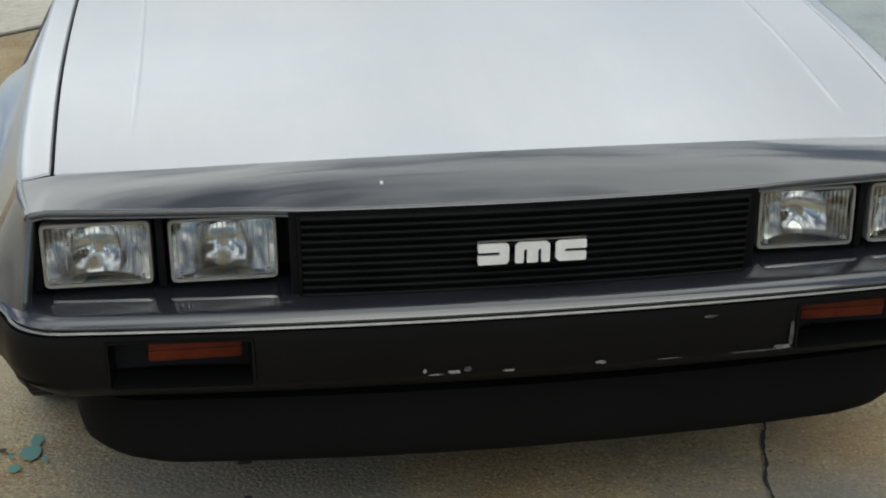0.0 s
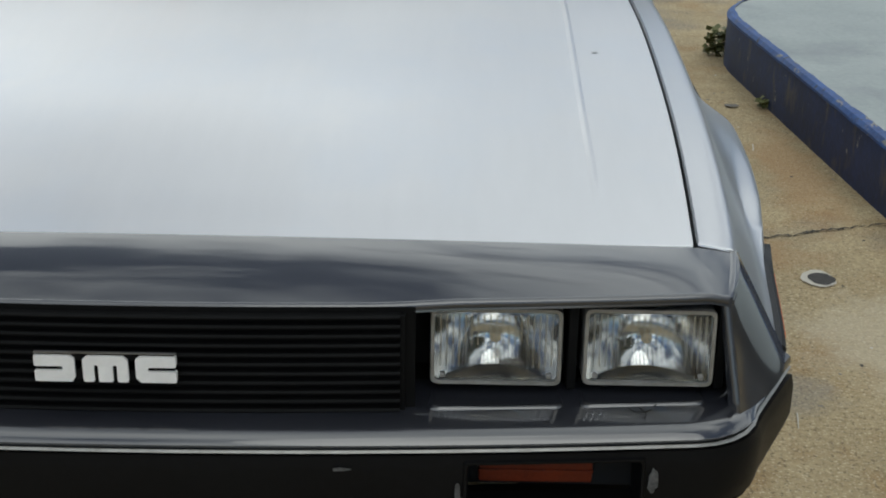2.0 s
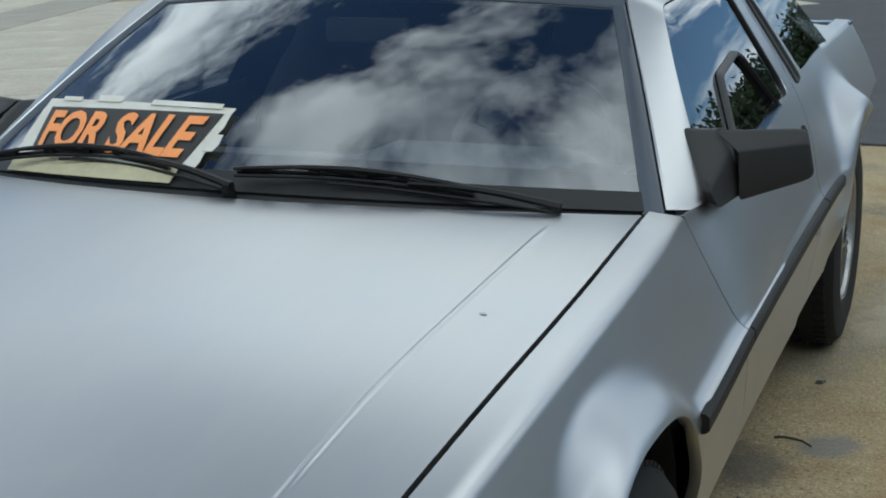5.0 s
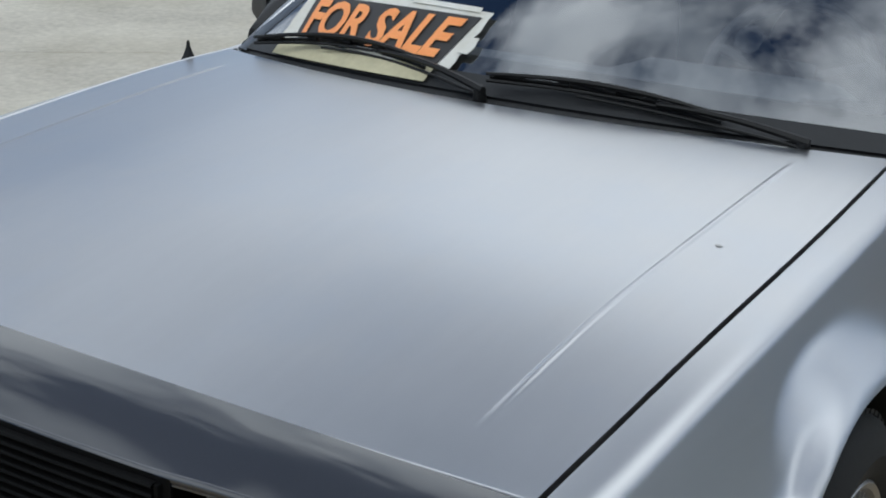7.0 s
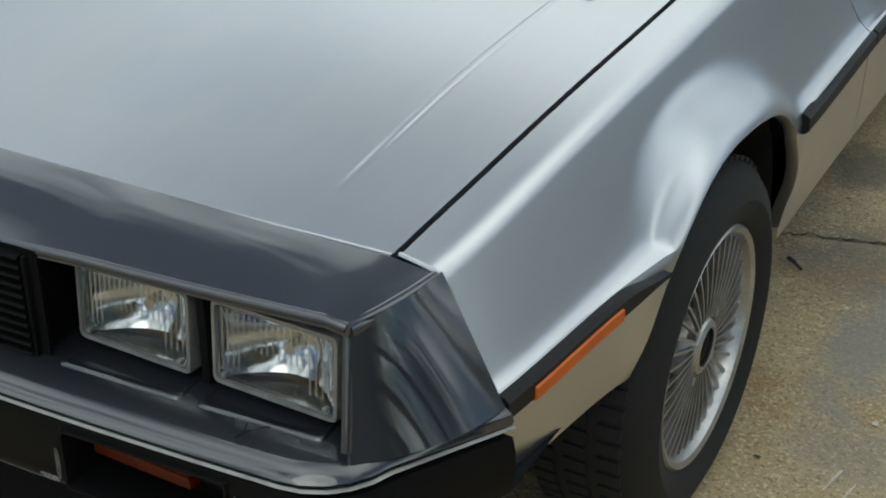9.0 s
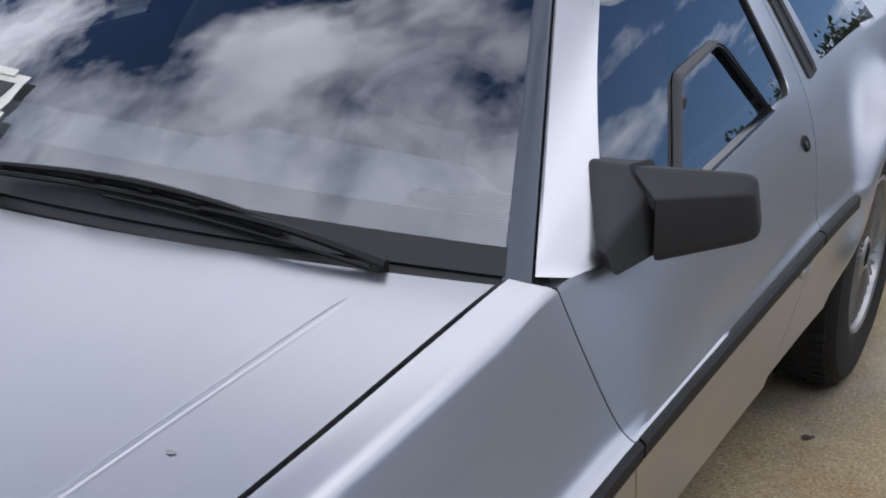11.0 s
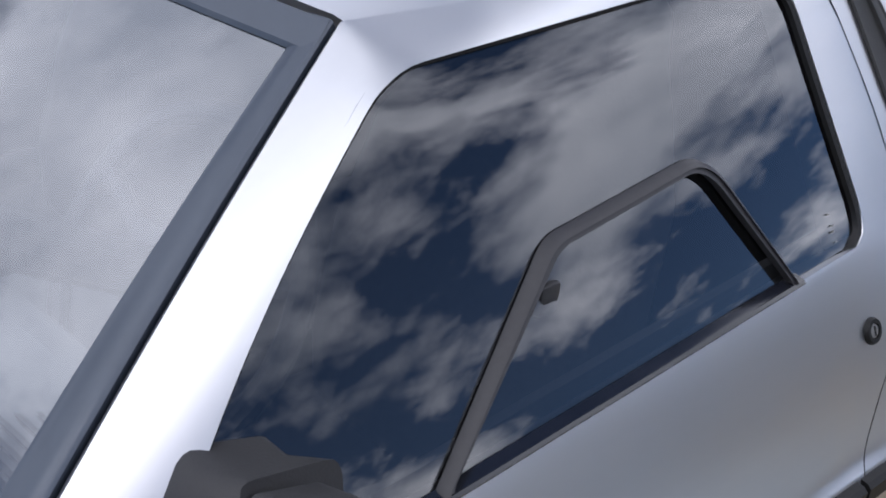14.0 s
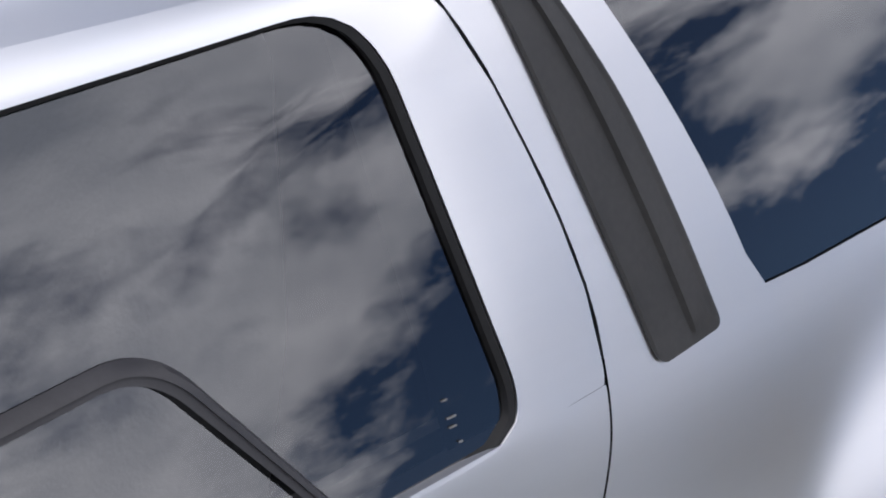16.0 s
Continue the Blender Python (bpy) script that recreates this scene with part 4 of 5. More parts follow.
def ws_edge(v):
    p = ws_pt(1.003, v)
    return Vector((p.x + 0.002, p.y + 0.001, p.z + 0.006))


# door's upper half: pillar, roof edge and the frame round its window
WIN = [(1.563, 0.779), (1.945, 1.099), (2.562, 1.121), (2.602, 0.826)]
WIN_R = [0.02, 0.13, 0.065, 0.045]


def win_loop(grow, n=160):
    q = rounded(WIN, WIN_R, 9)
    c = Vector((2.2, 0.95))
    q = [p + (p - c).normalized() * grow for p in q]
    segs = []
    for k in range(4):
        i0 = 9 * k + 4
        seg = [q[(i0 + m) % 36] for m in range(10)]
        run = arc_pts(seg, n // 4 + 1)[:-1]
        if k == 0:
            run = [p + Vector((-0.015, 0.008)) * math.sin(math.pi * i / len(run)) for i, p in enumerate(run)]
        segs.append(run)
    return [p for s in segs for p in s]


def door_upper():
    front = arc_pts([ws_edge(v) for v in lin(0.0, 1.0, 20)], 41)[:-1]
    topl = arc_pts([ws_edge(1.0), (0.585, 2.10, 1.128), (0.595, 2.30, 1.137), (0.60, DOOR_R(1.13) - 0.01, 1.138)], 41)[:-1]
    rear = arc_pts([(0.60, DOOR_R(1.13) - 0.01, 1.138), (cabin_x(0, 1.10), DOOR_R(1.10) - 0.0015, 1.10)] + [(cabin_x(0, z), DOOR_R(z) - 0.0015, z) for z in (1.05, 1.0, 0.95, 0.9, 0.85, 0.832)], 41)[:-1]
    bottom = arc_pts([(SX(y) - 0.0012, y, SZ(y) + 0.0018) for y in lin(DOOR_R(0.832) - 0.003, 1.470, 30)], 41)[:-1]
    outer = front + topl + rear + bottom
    inner = [Vector((cabin_x(p.x, p.y), p.x, p.y)) for p in win_loop(0.0)]
    rows = []
    for s in (0, 0.03, 0.12, 0.3, 0.5, 0.7, 0.88, 0.98, 1.0):
        row = []
        for k in range(160):
            p = outer[k].lerp(inner[k], s)
            p.x += (0.002 + 0.0015 * smooth(0, 26, k) * (1 - smooth(56, 96, k)) + 0.0055 * smooth(0, 8, k) * (1 - smooth(30, 46, k))) * (1 - smooth(104, 120, k)) * math.sin(math.pi * s) ** 0.7
            if s == 1.0:
                p.x -= 0.010
            if s == 0:
                p.z -= 0.004 * smooth(0, 10, k) * (1 - smooth(70, 84, k))
            row.append(p)
        rows.append(row)
    # align the loops: both start at the window's lower front corner
    return sheet(rows, loop=True)


both("door_upper", door_upper(), STEEL, car, "brushed steel windscreen pillar and roof frame")
gc = Vector((2.2, 0.93))
gl = sheet([[(cabin_x(0, q.y) - 0.010, q.x, q.y) for q in (gc + (p - gc) * k for p in win_loop(0.004))] for k in (1.0, 0.85, 0.65, 0.4, 0.15, 0.001)], loop=True)
for ob in both("side_glass", gl, SIDEGLASS, car, "dark tinted side window"):
    ob.visible_shadow = False
WIDTHS = [0.38 + 0.27 * smooth(36, 56, k) - 0.4 * smooth(114, 124, k) for k in range(160)]
loops = {g: win_loop(g) for g in (0.002, 0.0, -0.010, -0.012)}
seal = sheet([[(cabin_x(0, q.y) + dx, q.x, q.y) for q in (loops[0.0][k].lerp(loops[g][k], WIDTHS[k]) for k in range(160))] for g, dx in ((0.002, -0.008), (0.0, -0.001), (-0.010, -0.003), (-0.012, -0.010))], loop=True)
both("window_seal", seal, RUBBER, car, "black rubber window seal")

both("belt_seal", sheet([[(SX(y) - 0.003, y, SZ(y) - 0.001), (SX(y) + 0.0036, y, SZ(y) - 0.0008), (SX(y) + 0.0036, y, SZ(y) + 0.0006), (SX(y) + 0.0008, y, SZ(y) + 0.0038), (cabin_x(y, z) + 0.001, y, z), (cabin_x(y, z) - 0.010, y, z + 0.002)] for y, z in ((y, SZ(y) + 0.0040) for y in lin(1.62, 2.45, 40))]), GLOSSTRIM, car, "glossy black belt seal")
for y, z, w in ((2.539, 0.866, 0.010), (2.541, 0.854, 0.016), (2.540, 0.848, 0.013), (2.543, 0.837, 0.007)):
    part("etched_mark", box(cabin_x(0, z) - 0.0085, cabin_x(0, z) - 0.0075, y - w / 4, y + w / 4, z - 0.0006, z + 0.0006), LAMPRIM, car, "small white etched marking")

# small drop window inside the side glass
VENT = [(1.866, 0.792), (2.078, 0.947), (2.342, 0.971), (2.447, 0.820)]
loop_out = rounded(VENT, [0.005, 0.075, 0.07, 0.005], 12)
cen = Vector((2.2, 0.87))


def vent_pt(p, inset, dx):
    d = (cen - p).normalized()
    p = p + d * inset
    return (cabin_x(p.x, p.y) + dx, p.x, p.y)


order = loop_out[6:42]
fr = sheet([[vent_pt(p, i, dx) for p in order] for i, dx in ((0.004, -0.008), (0.0045, 0.002), (0.009, 0.006), (0.010, 0.003), (0.0115, 0.003), (0.017, 0.004), (0.018, -0.008))])
both("drop_window_frame", fr, FRAME, car, "black frame of the small drop window")
both("drop_window_latch", box(0.744, 0.755, 2.056, 2.084, 0.876, 0.910, 0.005), FRAME, car, "dark grey latch tab")

ws = sheet([[ws_pt(u, v) for u in lin(-1, 1, 41)] for v in lin(0.0, 1, 25)])
wso = part("windscreen", ws, WINDSCREEN, car, "sloping windscreen mirroring the cloudy sky")
wso.visible_shadow = False


def off(u, v, d):
    e = 0.01
    n = (ws_pt(u + e, v) - ws_pt(u - e, v)).cross(ws_pt(u, v + e) - ws_pt(u, v - e)).normalized()
    return ws_pt(u, v) + n * d


def bezel(side):
    rows = []
    for v in lin(-0.01, 1.0, 30):
        rows.append([off(side * u, v, d) for u, d in ((1.002, -0.004), (1.0, 0.004), (0.994, 0.006), (0.962, 0.004), (0.955, 0.001))])
    return sheet(rows)


for s in (-1, 1):
    part("windscreen_bezel", bezel(s), BEZEL, car, "satin black windscreen surround")
rows = []
for u in lin(-0.997, 0.997, 41):
    rows.append([off(u, v, d) for v, d in ((0.930, 0.001), (0.936, 0.005), (0.993, 0.008), (1.0, 0.0))])
part("windscreen_bezel", sheet(rows), BEZEL, car, "satin black windscreen surround")
rows = []
for u in lin(-1.0, 1.0, 41):
    rows.append([off(u, v, d) for v, d in ((-0.10, -0.02), (0.0, -0.004), (0.0, 0.003), (0.072, 0.0025), (0.074, -0.004))])
part("cowl", sheet(rows), COWL, car, "dark grey cowl under the wipers")
# Near-black sheet set between surround and pillar as painted gap shade.
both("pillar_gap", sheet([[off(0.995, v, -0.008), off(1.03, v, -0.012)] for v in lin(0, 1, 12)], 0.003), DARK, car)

# roof
rows = []
for y in lin(1.90, 2.75, 14):
    row = []
    for u in lin(-1, 1, 25):
        yy = y + (0.08 * u * u if y < 2.2 else 0.0) * (1 - smooth(1.9, 2.2, y))
        row.append((0.590 * u, yy, 1.150 - 0.021 * u * u - 0.012 * smooth(0.93, 1.0, abs(u)) - 0.014 * (1 - smooth(1.88, 2.2, y)) - 0.01 * smooth(2.5, 2.75, y)))
    rows.append(row)
part("roof", sheet(rows, 0.01), STEEL, car, "brushed steel roof")
both("roof_seam", tube([(0.24, y, 1.1535 - 0.014 * (1 - smooth(1.88, 2.2, y))) for y in lin(1.93, 2.7, 12)], 0.004, 6), DARK, car)


# pillar behind the door, louvre panel and quarter window
def slab_yz(ya, yb, z0, z1, dx0, dx1, n=12, m=4):
    return [[(cabin_x(y, z) + dx, y, z) for y, dx in ((ya(z), dx0 - 0.012), (ya(z), dx0), (ya(z) + 0.25 * (yb(z) - ya(z)), dx0), (0.5 * (ya(z) + yb(z)), 0.5 * (dx0 + dx1)), (yb(z), dx1), (yb(z), dx1 - 0.012))] for z in lin(z0, z1, n)]


VANE_F = tab((0.80, 2.742), (0.85, 2.732), (0.90, 2.722), (1.0, 2.700), (1.09, 2.679), (1.14, 2.665))
VANE_R = tab((0.80, 2.814), (0.856, 2.804), (0.927, 2.790), (1.018, 2.764), (1.083, 2.734), (1.14, 2.705))
QWIN_F = tab((0.848, 2.872), (0.868, 2.860), (0.919, 2.846), (0.996, 2.818), (1.076, 2.779), (1.14, 2.745))
both("rear_pillar", sheet(slab_yz(lambda z: DOOR_R(z) + 0.0012, VANE_F, 0.851, 1.14, 0, 0)), STEEL, car, "brushed steel pillar behind the door")
both("rear_pillar", sheet(slab_yz(VANE_R, QWIN_F, 0.851, 1.14, 0, 0)), STEEL, car, "brushed steel pillar behind the door")
def louvre_rows():
    rows = []
    for t in [0, 0.004, 0.01, 0.018, 0.03] + lin(0.05, 1, 22):
        row = []
        for s, dx in ((0, -0.012), (0.0, 0.004), (0.03, 0.006), (0.10, 0.004), (0.50, 0.0025), (0.56, 0.003), (0.60, 0.009), (0.66, 0.009), (0.90, 0.004), (0.97, 0.006), (1, 0.004), (1, -0.012)):
            zb = 0.832 + 0.006 * s
            z = zb + (1.14 - zb) * t
            r = 0.010 * (1 - math.sqrt(1 - (1 - min((z - zb) / 0.010, 1)) ** 2))
            a, b = VANE_F(z) - 0.002 + r, VANE_R(z) + 0.002 - r
            row.append((cabin_x(0, z) + (dx if dx < 0 else 0.004 + (dx - 0.004) * smooth(zb, zb + 0.02, z)), a + (b - a) * s, z))
        rows.append(row)
    rows.insert(0, [(x - 0.016, y, z) for x, y, z in rows[0]])
    return rows


both("louvre_panel", sheet(louvre_rows()), VANE, car, "dusty black louvre panel", sharp=20)
# Added near-black sheets stand in for the shade behind louvre and quarter glass.
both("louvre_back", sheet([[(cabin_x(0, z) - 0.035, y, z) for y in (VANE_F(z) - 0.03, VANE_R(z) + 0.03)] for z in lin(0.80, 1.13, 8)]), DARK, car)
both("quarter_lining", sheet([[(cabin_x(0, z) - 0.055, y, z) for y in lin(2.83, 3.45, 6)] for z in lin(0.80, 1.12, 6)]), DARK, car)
qg = sheet([[(cabin_x(0, z) - 0.004, y, z) for y in lin(QWIN_F(z), 3.45 - 0.9 * (z - 0.86), 8)] for z in lin(0.846, 1.13, 8)])
for ob in both("quarter_glass", qg, SIDEGLASS, car, "dark tinted quarter window"):
    ob.visible_shadow = False
rows = []
for y in lin(2.74, 4.15, 14):
    zc = 1.145 - 0.30 * ((y - 2.74) / 1.41)
    hw = 0.59 + 0.05 * smooth(2.74, 4.1, y)
    rows.append([(hw * u, y, zc - 0.02 * u * u) for u in lin(-1, 1, 11)])
part("engine_cover", sheet(rows, 0.01), BUMPER, car, "black louvred engine cover")
both("rear_flank_top", sheet([[(SX(y), y, SZ(y)), (0.63, y, 1.12 - 0.30 * ((y - 2.74) / 1.41))] for y in lin(3.3, 4.15, 10)], 0.006), STEEL, car)
part("tail", sheet([[(u * flank(4.19, max(z, 0.33)), 4.2, z) for u in lin(-1, 1, 11)] for z in lin(0.33, 0.85, 8)], 0.01), FASCIA, car)
part("tail_top", sheet([[(u * 0.77, y, 0.85) for u in lin(-1, 1, 5)] for y in (4.12, 4.205)], 0.01), FASCIA, car)
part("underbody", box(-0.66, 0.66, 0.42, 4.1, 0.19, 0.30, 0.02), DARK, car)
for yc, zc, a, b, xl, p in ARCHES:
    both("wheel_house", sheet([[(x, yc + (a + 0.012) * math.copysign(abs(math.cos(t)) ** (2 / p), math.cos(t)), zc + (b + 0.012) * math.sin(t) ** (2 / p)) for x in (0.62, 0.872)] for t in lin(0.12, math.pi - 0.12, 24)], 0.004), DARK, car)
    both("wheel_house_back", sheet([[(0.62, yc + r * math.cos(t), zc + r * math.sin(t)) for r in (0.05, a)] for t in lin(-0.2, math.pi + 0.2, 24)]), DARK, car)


# ---- wheels ----
def wheel(x, y, r, rim_r, width):
    w = empty("wheel")
    w["label"] = "silver turbine-spoke alloy wheel with black tyre"
    h = width / 2
    tyre = lathe([(rim_r - 0.004, -h + 0.02), (rim_r + 0.012, -h + 0.004), (rim_r + 0.45 * (r - rim_r), -h - 0.006), (r - 0.022, -h + 0.006), (r - 0.006, -h + 0.022), (r, -h + 0.04), (r, h - 0.04), (r - 0.006, h - 0.022), (r - 0.022, h - 0.006), (rim_r + 0.45 * (r - rim_r), h + 0.006), (rim_r + 0.012, h - 0.004), (rim_r - 0.004, h - 0.02)], 64)
    part("tyre", tyre, TYRE, w)
    tread = bmesh.new()
    for k in range(64):
        a = 2 * math.pi * k / 64
        for j in range(3):
            c = bmesh.ops.create_cube(tread, size=1)
            xx = -h + 0.045 + (width - 0.09) * j / 2
            m = Matrix.Rotation(a + 0.03 * j, 4, "X") @ Matrix.Translation((xx, 0, r + 0.001)) @ Matrix.Diagonal((0.034, 0.02, 0.007, 1))
            bmesh.ops.transform(tread, matrix=m, verts=c["verts"])
    tr = part("tread", tread, TYRE, w)
    tr["kind"] = "stuff"
    rim = lathe([(rim_r - 0.03, -h + 0.02), (rim_r - 0.016, h - 0.05), (rim_r - 0.012, h - 0.022), (rim_r - 0.007, h - 0.010), (rim_r + 0.002, h - 0.006), (rim_r + 0.006, h - 0.010), (rim_r, h - 0.03)], 64)
    part("rim", rim, ALLOY, w)
    part("rim_well", lathe([(0.03, h - 0.06), (rim_r - 0.02, h - 0.07)], 48), DARK, w)
    part("hub", lathe([(0.030, h - 0.014), (0.034, h - 0.012), (0.042, h - 0.016), (0.050, h - 0.030), (0.052, h - 0.06)], 40), ALLOY, w)
    part("centre_cap", lathe([(0.0, h - 0.016), (0.022, h - 0.017), (0.030, h - 0.020), (0.030, h - 0.05)], 32), GRILLE, w, "black centre cap")
    spoke = sheet([[(h - 0.018 + 0.010 * s - 0.012 * s * s, 0.004 - 0.0025 * s + (0.0022 + 0.0022 * s) * dy, 0.046 + (rim_r - 0.058) * s) for dy in (-1.0, 0.2)] for s in lin(0, 1, 6)], 0.006)
    sm = finish(spoke, ALLOY)
    n = 38
    for k in range(n):
        sp = part("spoke", sm, ALLOY, w)
        sp.rotation_euler = (2 * math.pi * k / n, 0, 0)
    for k in range(4):
        a = radians(45 + 90 * k)
        part("wheel_nut", tube([(h - 0.03, 0.056 * math.cos(a), 0.056 * math.sin(a)), (h - 0.016, 0.056 * math.cos(a), 0.056 * math.sin(a))], 0.008, 6), ALLOY, w)
    w.matrix_world = pose(x, y, r, 0, 0, 0 if x > 0 else 180)
    w.parent = car
    return w


wheel(0.818, 0.803, 0.284, 0.184, 0.190)
wheel(-0.818, 0.803, 0.284, 0.184, 0.190)
wheel(0.785, 3.20, 0.328, 0.192, 0.235)
wheel(-0.785, 3.20, 0.328, 0.192, 0.235)


# ---- door mirrors ----
def ring_sheet(rings, cap=True):
    bm = sheet(rings, loop=True)
    if cap:
        for r in (rings[0], rings[-1]):
            bm.faces.new([bm.verts.new(p) for p in r])
    return bm


def mirror_base():
    a = [(0.745, 1.664, 0.903), (0.800, 1.576, 0.800), (0.815, 1.582, 0.768), (0.815, 1.705, 0.768), (0.760, 1.742, 0.885)]
    b = [(0.774, 1.656, 0.903), (0.829, 1.556, 0.800), (0.844, 1.562, 0.762), (0.850, 1.700, 0.758), (0.790, 1.740, 0.887)]
    c = [(0.806, 1.674, 0.898), (0.846, 1.654, 0.860), (0.858, 1.684, 0.786), (0.862, 1.740, 0.756), (0.815, 1.765, 0.888)]
    rings = []
    for poly in (a, b, c):
        p3 = [Vector(p) for p in poly]
        ring = []
        for i in range(5):
            p, q, r = p3[i - 1], p3[i], p3[(i + 1) % 5]
            for t in lin(0, 1, 5):
                ring.append((1 - t) ** 2 * q.lerp(p, 0.16) + 2 * t * (1 - t) * q + t * t * q.lerp(r, 0.16))
        rings.append(ring)
    return ring_sheet(rings)


def mirror_head():
    rings = []
    for t, g in ((0.0, 0.90), (0.012, 0.97), (0.04, 1.0), (0.25, 1.0), (0.5, 1.0), (0.75, 1.0), (0.86, 0.995), (0.92, 0.975), (0.96, 0.94), (0.985, 0.88), (1.0, 0.78)):
        zt, zm, zb = 0.898 - 0.003 * t, 0.860 + 0.008 * t, 0.752 + 0.036 * t
        yf, yb = 1.652 + 0.082 * t, 1.735 + 0.055 * t
        poly = [(yb, zb + 0.005), (yb, zt - 0.012), (yf + 0.020, zt), (yf, zm), (yf + 0.010, zb)]
        c = Vector((0.5 * (yf + yb), 0.5 * (zt + zb)))
        ring = []
        for p in (c + (p - c) * g for p in rounded(poly, [0.012, 0.012, 0.012, 0.012, 0.018], 5)):
            # the inner end follows the slanted gap to the sail
            x0 = 0.816 + 0.044 * smooth(0.900, 0.850, p.y)
            x1 = 0.988 - 0.014 * smooth(0.80, 0.90, p.y) - 0.2 * max(p.x - yf, 0)
            ring.append((x0 + (x1 - x0) * t, p.x, p.y))
        rings.append(ring)
    return ring_sheet(rings)


for side in (1, -1):
    mir = empty("door_mirror")
    mir.parent = car
    mir["label"] = "matt black plastic door mirror"
    for nm, bm in (("mirror_base", mirror_base()), ("mirror_head", mirror_head())):
        for v in bm.verts:
            v.co.z = 0.830 + 0.92 * (v.co.z - 0.828)
            v.co.x *= side
        part(nm, bm, MIRROR_PL, mir, sharp=50)
    g = bmesh.new()
    g.faces.new([g.verts.new((side * p.x, 1.738 + 0.33 * (p.x - 0.858), p.y)) for p in rounded([(0.876, 0.775), (0.960, 0.798), (0.950, 0.876), (0.856, 0.878)], 0.012, 4)])
    part("mirror_glass", g, CHROME, mir)

# ---- lock, latch and pull ----
lock = empty("door_lock")
lock.parent = car
part("lock_ring", lathe([(0.0, 0.002), (0.009, 0.003), (0.010, 0.007), (0.0145, 0.007), (0.0165, 0.004), (0.017, -0.01)], 28), RUBBER, lock)
part("lock_barrel", lathe([(0.0, 0.0065), (0.008, 0.006), (0.0088, 0.003)], 24), ALLOY, lock)
part("key_slot", box(0.0062, 0.0072, -0.0012, 0.0012, -0.006, 0.006), DARK, lock)
lock.matrix_world = Matrix.Translation((flank(2.57, 0.737) - 0.001, 2.57, 0.737)) @ Euler((0, radians(-24), 0)).to_matrix().to_4x4()
both("door_pull", box(0.895, 0.921, 2.39, 2.46, 0.520, 0.546, 0.006), STEEL, car, "bright door pull under the rub strip")

# ---- antenna ----
ant = part("antenna_base", lathe([(0.0, 0.045), (0.003, 0.044), (0.005, 0.03), (0.011, 0.014), (0.016, 0.004), (0.018, 0.0)], 20), RUBBER, car, "small black antenna cone on the wing")
ant.matrix_world = pose(-0.780, 1.295, 0.774, 0, -90, 0)


# ---- wipers ----
def wiper(nut, tip, mid, bow):
    w = empty("wiper")
    w.parent = car
    w["label"] = "black windscreen wiper with a worn blade"
    nut, tip = Vector(nut), Vector(tip)

    def at(a, dx=0.0, dz=0.0):
        # along the blade's bowed line; dz: off the glass, dx: up the glass
        return nut.lerp(tip, a) + (bow * math.sin(math.pi * min(a, 1)) + dx) * Vector((0, 0.86, 0.50)) + dz * Vector((0, -0.50, 0.86))

    def run(a, b, up, dx=0.0, dz=0.0, n=18):
        return [at(a + (b - a) * t, dx, dz + up * math.sin(math.pi * t)) for t in lin(0, 1, n)]

    part("wiper_cap", tube([nut + Vector((0, 0.004, -0.03)), nut + Vector((0, 0.0, 0.006))], lambda s: 0.014 - 0.002 * s, 12), RUBBER, w)
    part("wiper_nut", tube([nut + Vector((0, 0.0, 0.004)), nut + Vector((0, -0.001, 0.012))], 0.008, 6), RUBBER, w)
    part("wiper_arm", tube(run(-0.02, mid, 0.008, 0.0, 0.008), lambda s: 0.0078 - 0.0034 * s, 6), RUBBER, w)
    part("blade_bridge", tube(run(0.24, 1.0, 0.012, 0.008, 0.010, 24), lambda s: 0.0056 - 0.002 * abs(2 * s - 1), 6), RUBBER, w)
    part("blade_yoke", tube(run(0.27, 0.62, 0.010, 0.012, 0.004), 0.0038, 6), RUBBER, w)
    part("blade_yoke", tube(run(0.60, 0.98, 0.010, 0.012, 0.004), 0.0038, 6), RUBBER, w)
    part("blade_rubber", tube(run(0.25, 1.0, 0.003, 0.016, -0.004, 20), 0.0046, 6), RUBBER, w)
    part("blade_spine", tube(run(0.25, 1.0, 0.004, 0.002, -0.002, 20), 0.0036, 6), RUBBER, w)
    part("washer_hose", tube(run(0.0, 0.7, -0.003, -0.008, 0.0, 14), 0.0032, 6), RUBBER, w)
    for t in (0.33, 0.47, 0.60, 0.75, 0.9):
        part("blade_claw", tube([at(t - 0.018, 0.010, 0.008), at(t + 0.018, 0.010, 0.008)], 0.0064, 6), RUBBER, w)


wiper((0.605, 1.338, 0.804), (0.010, 1.262, 0.846), 0.45, 0.018)
wiper((0.010, 1.240, 0.828), (-0.648, 1.362, 0.820), 0.45, 0.045)
part("cowl_vent", sheet([[(x, hood_y(x / 0.737, 1.0) + dy, EDGE_Z(1.3) + 0.030 * (1 - (x / 0.737) ** 2) - 0.012 + dz) for x in lin(-0.7, 0.7, 30)] for dy, dz in ((-0.03, -0.02), (0.02, -0.012), (0.09, 0.0))]), RUBBER, car)

# ---- sale sign under the wiper ----
SIGN_UV = ((-0.935, 0.335), (-0.125, 0.302), (-0.135, 0.005), (-0.81, 0.0))


def sign_pt(a, b, lift, corners=SIGN_UV):
    """a: 0..1 along, b: 0..1 upwards, on the glass."""
    (u0, v0), (u1, v1), (u2, v2), (u3, v3) = corners
    u = (1 - b) * ((1 - a) * u3 + a * u2) + b * ((1 - a) * u0 + a * u1)
    v = (1 - b) * ((1 - a) * v3 + a * v2) + b * ((1 - a) * v0 + a * v1)
    return off(u, v, lift + 0.008)


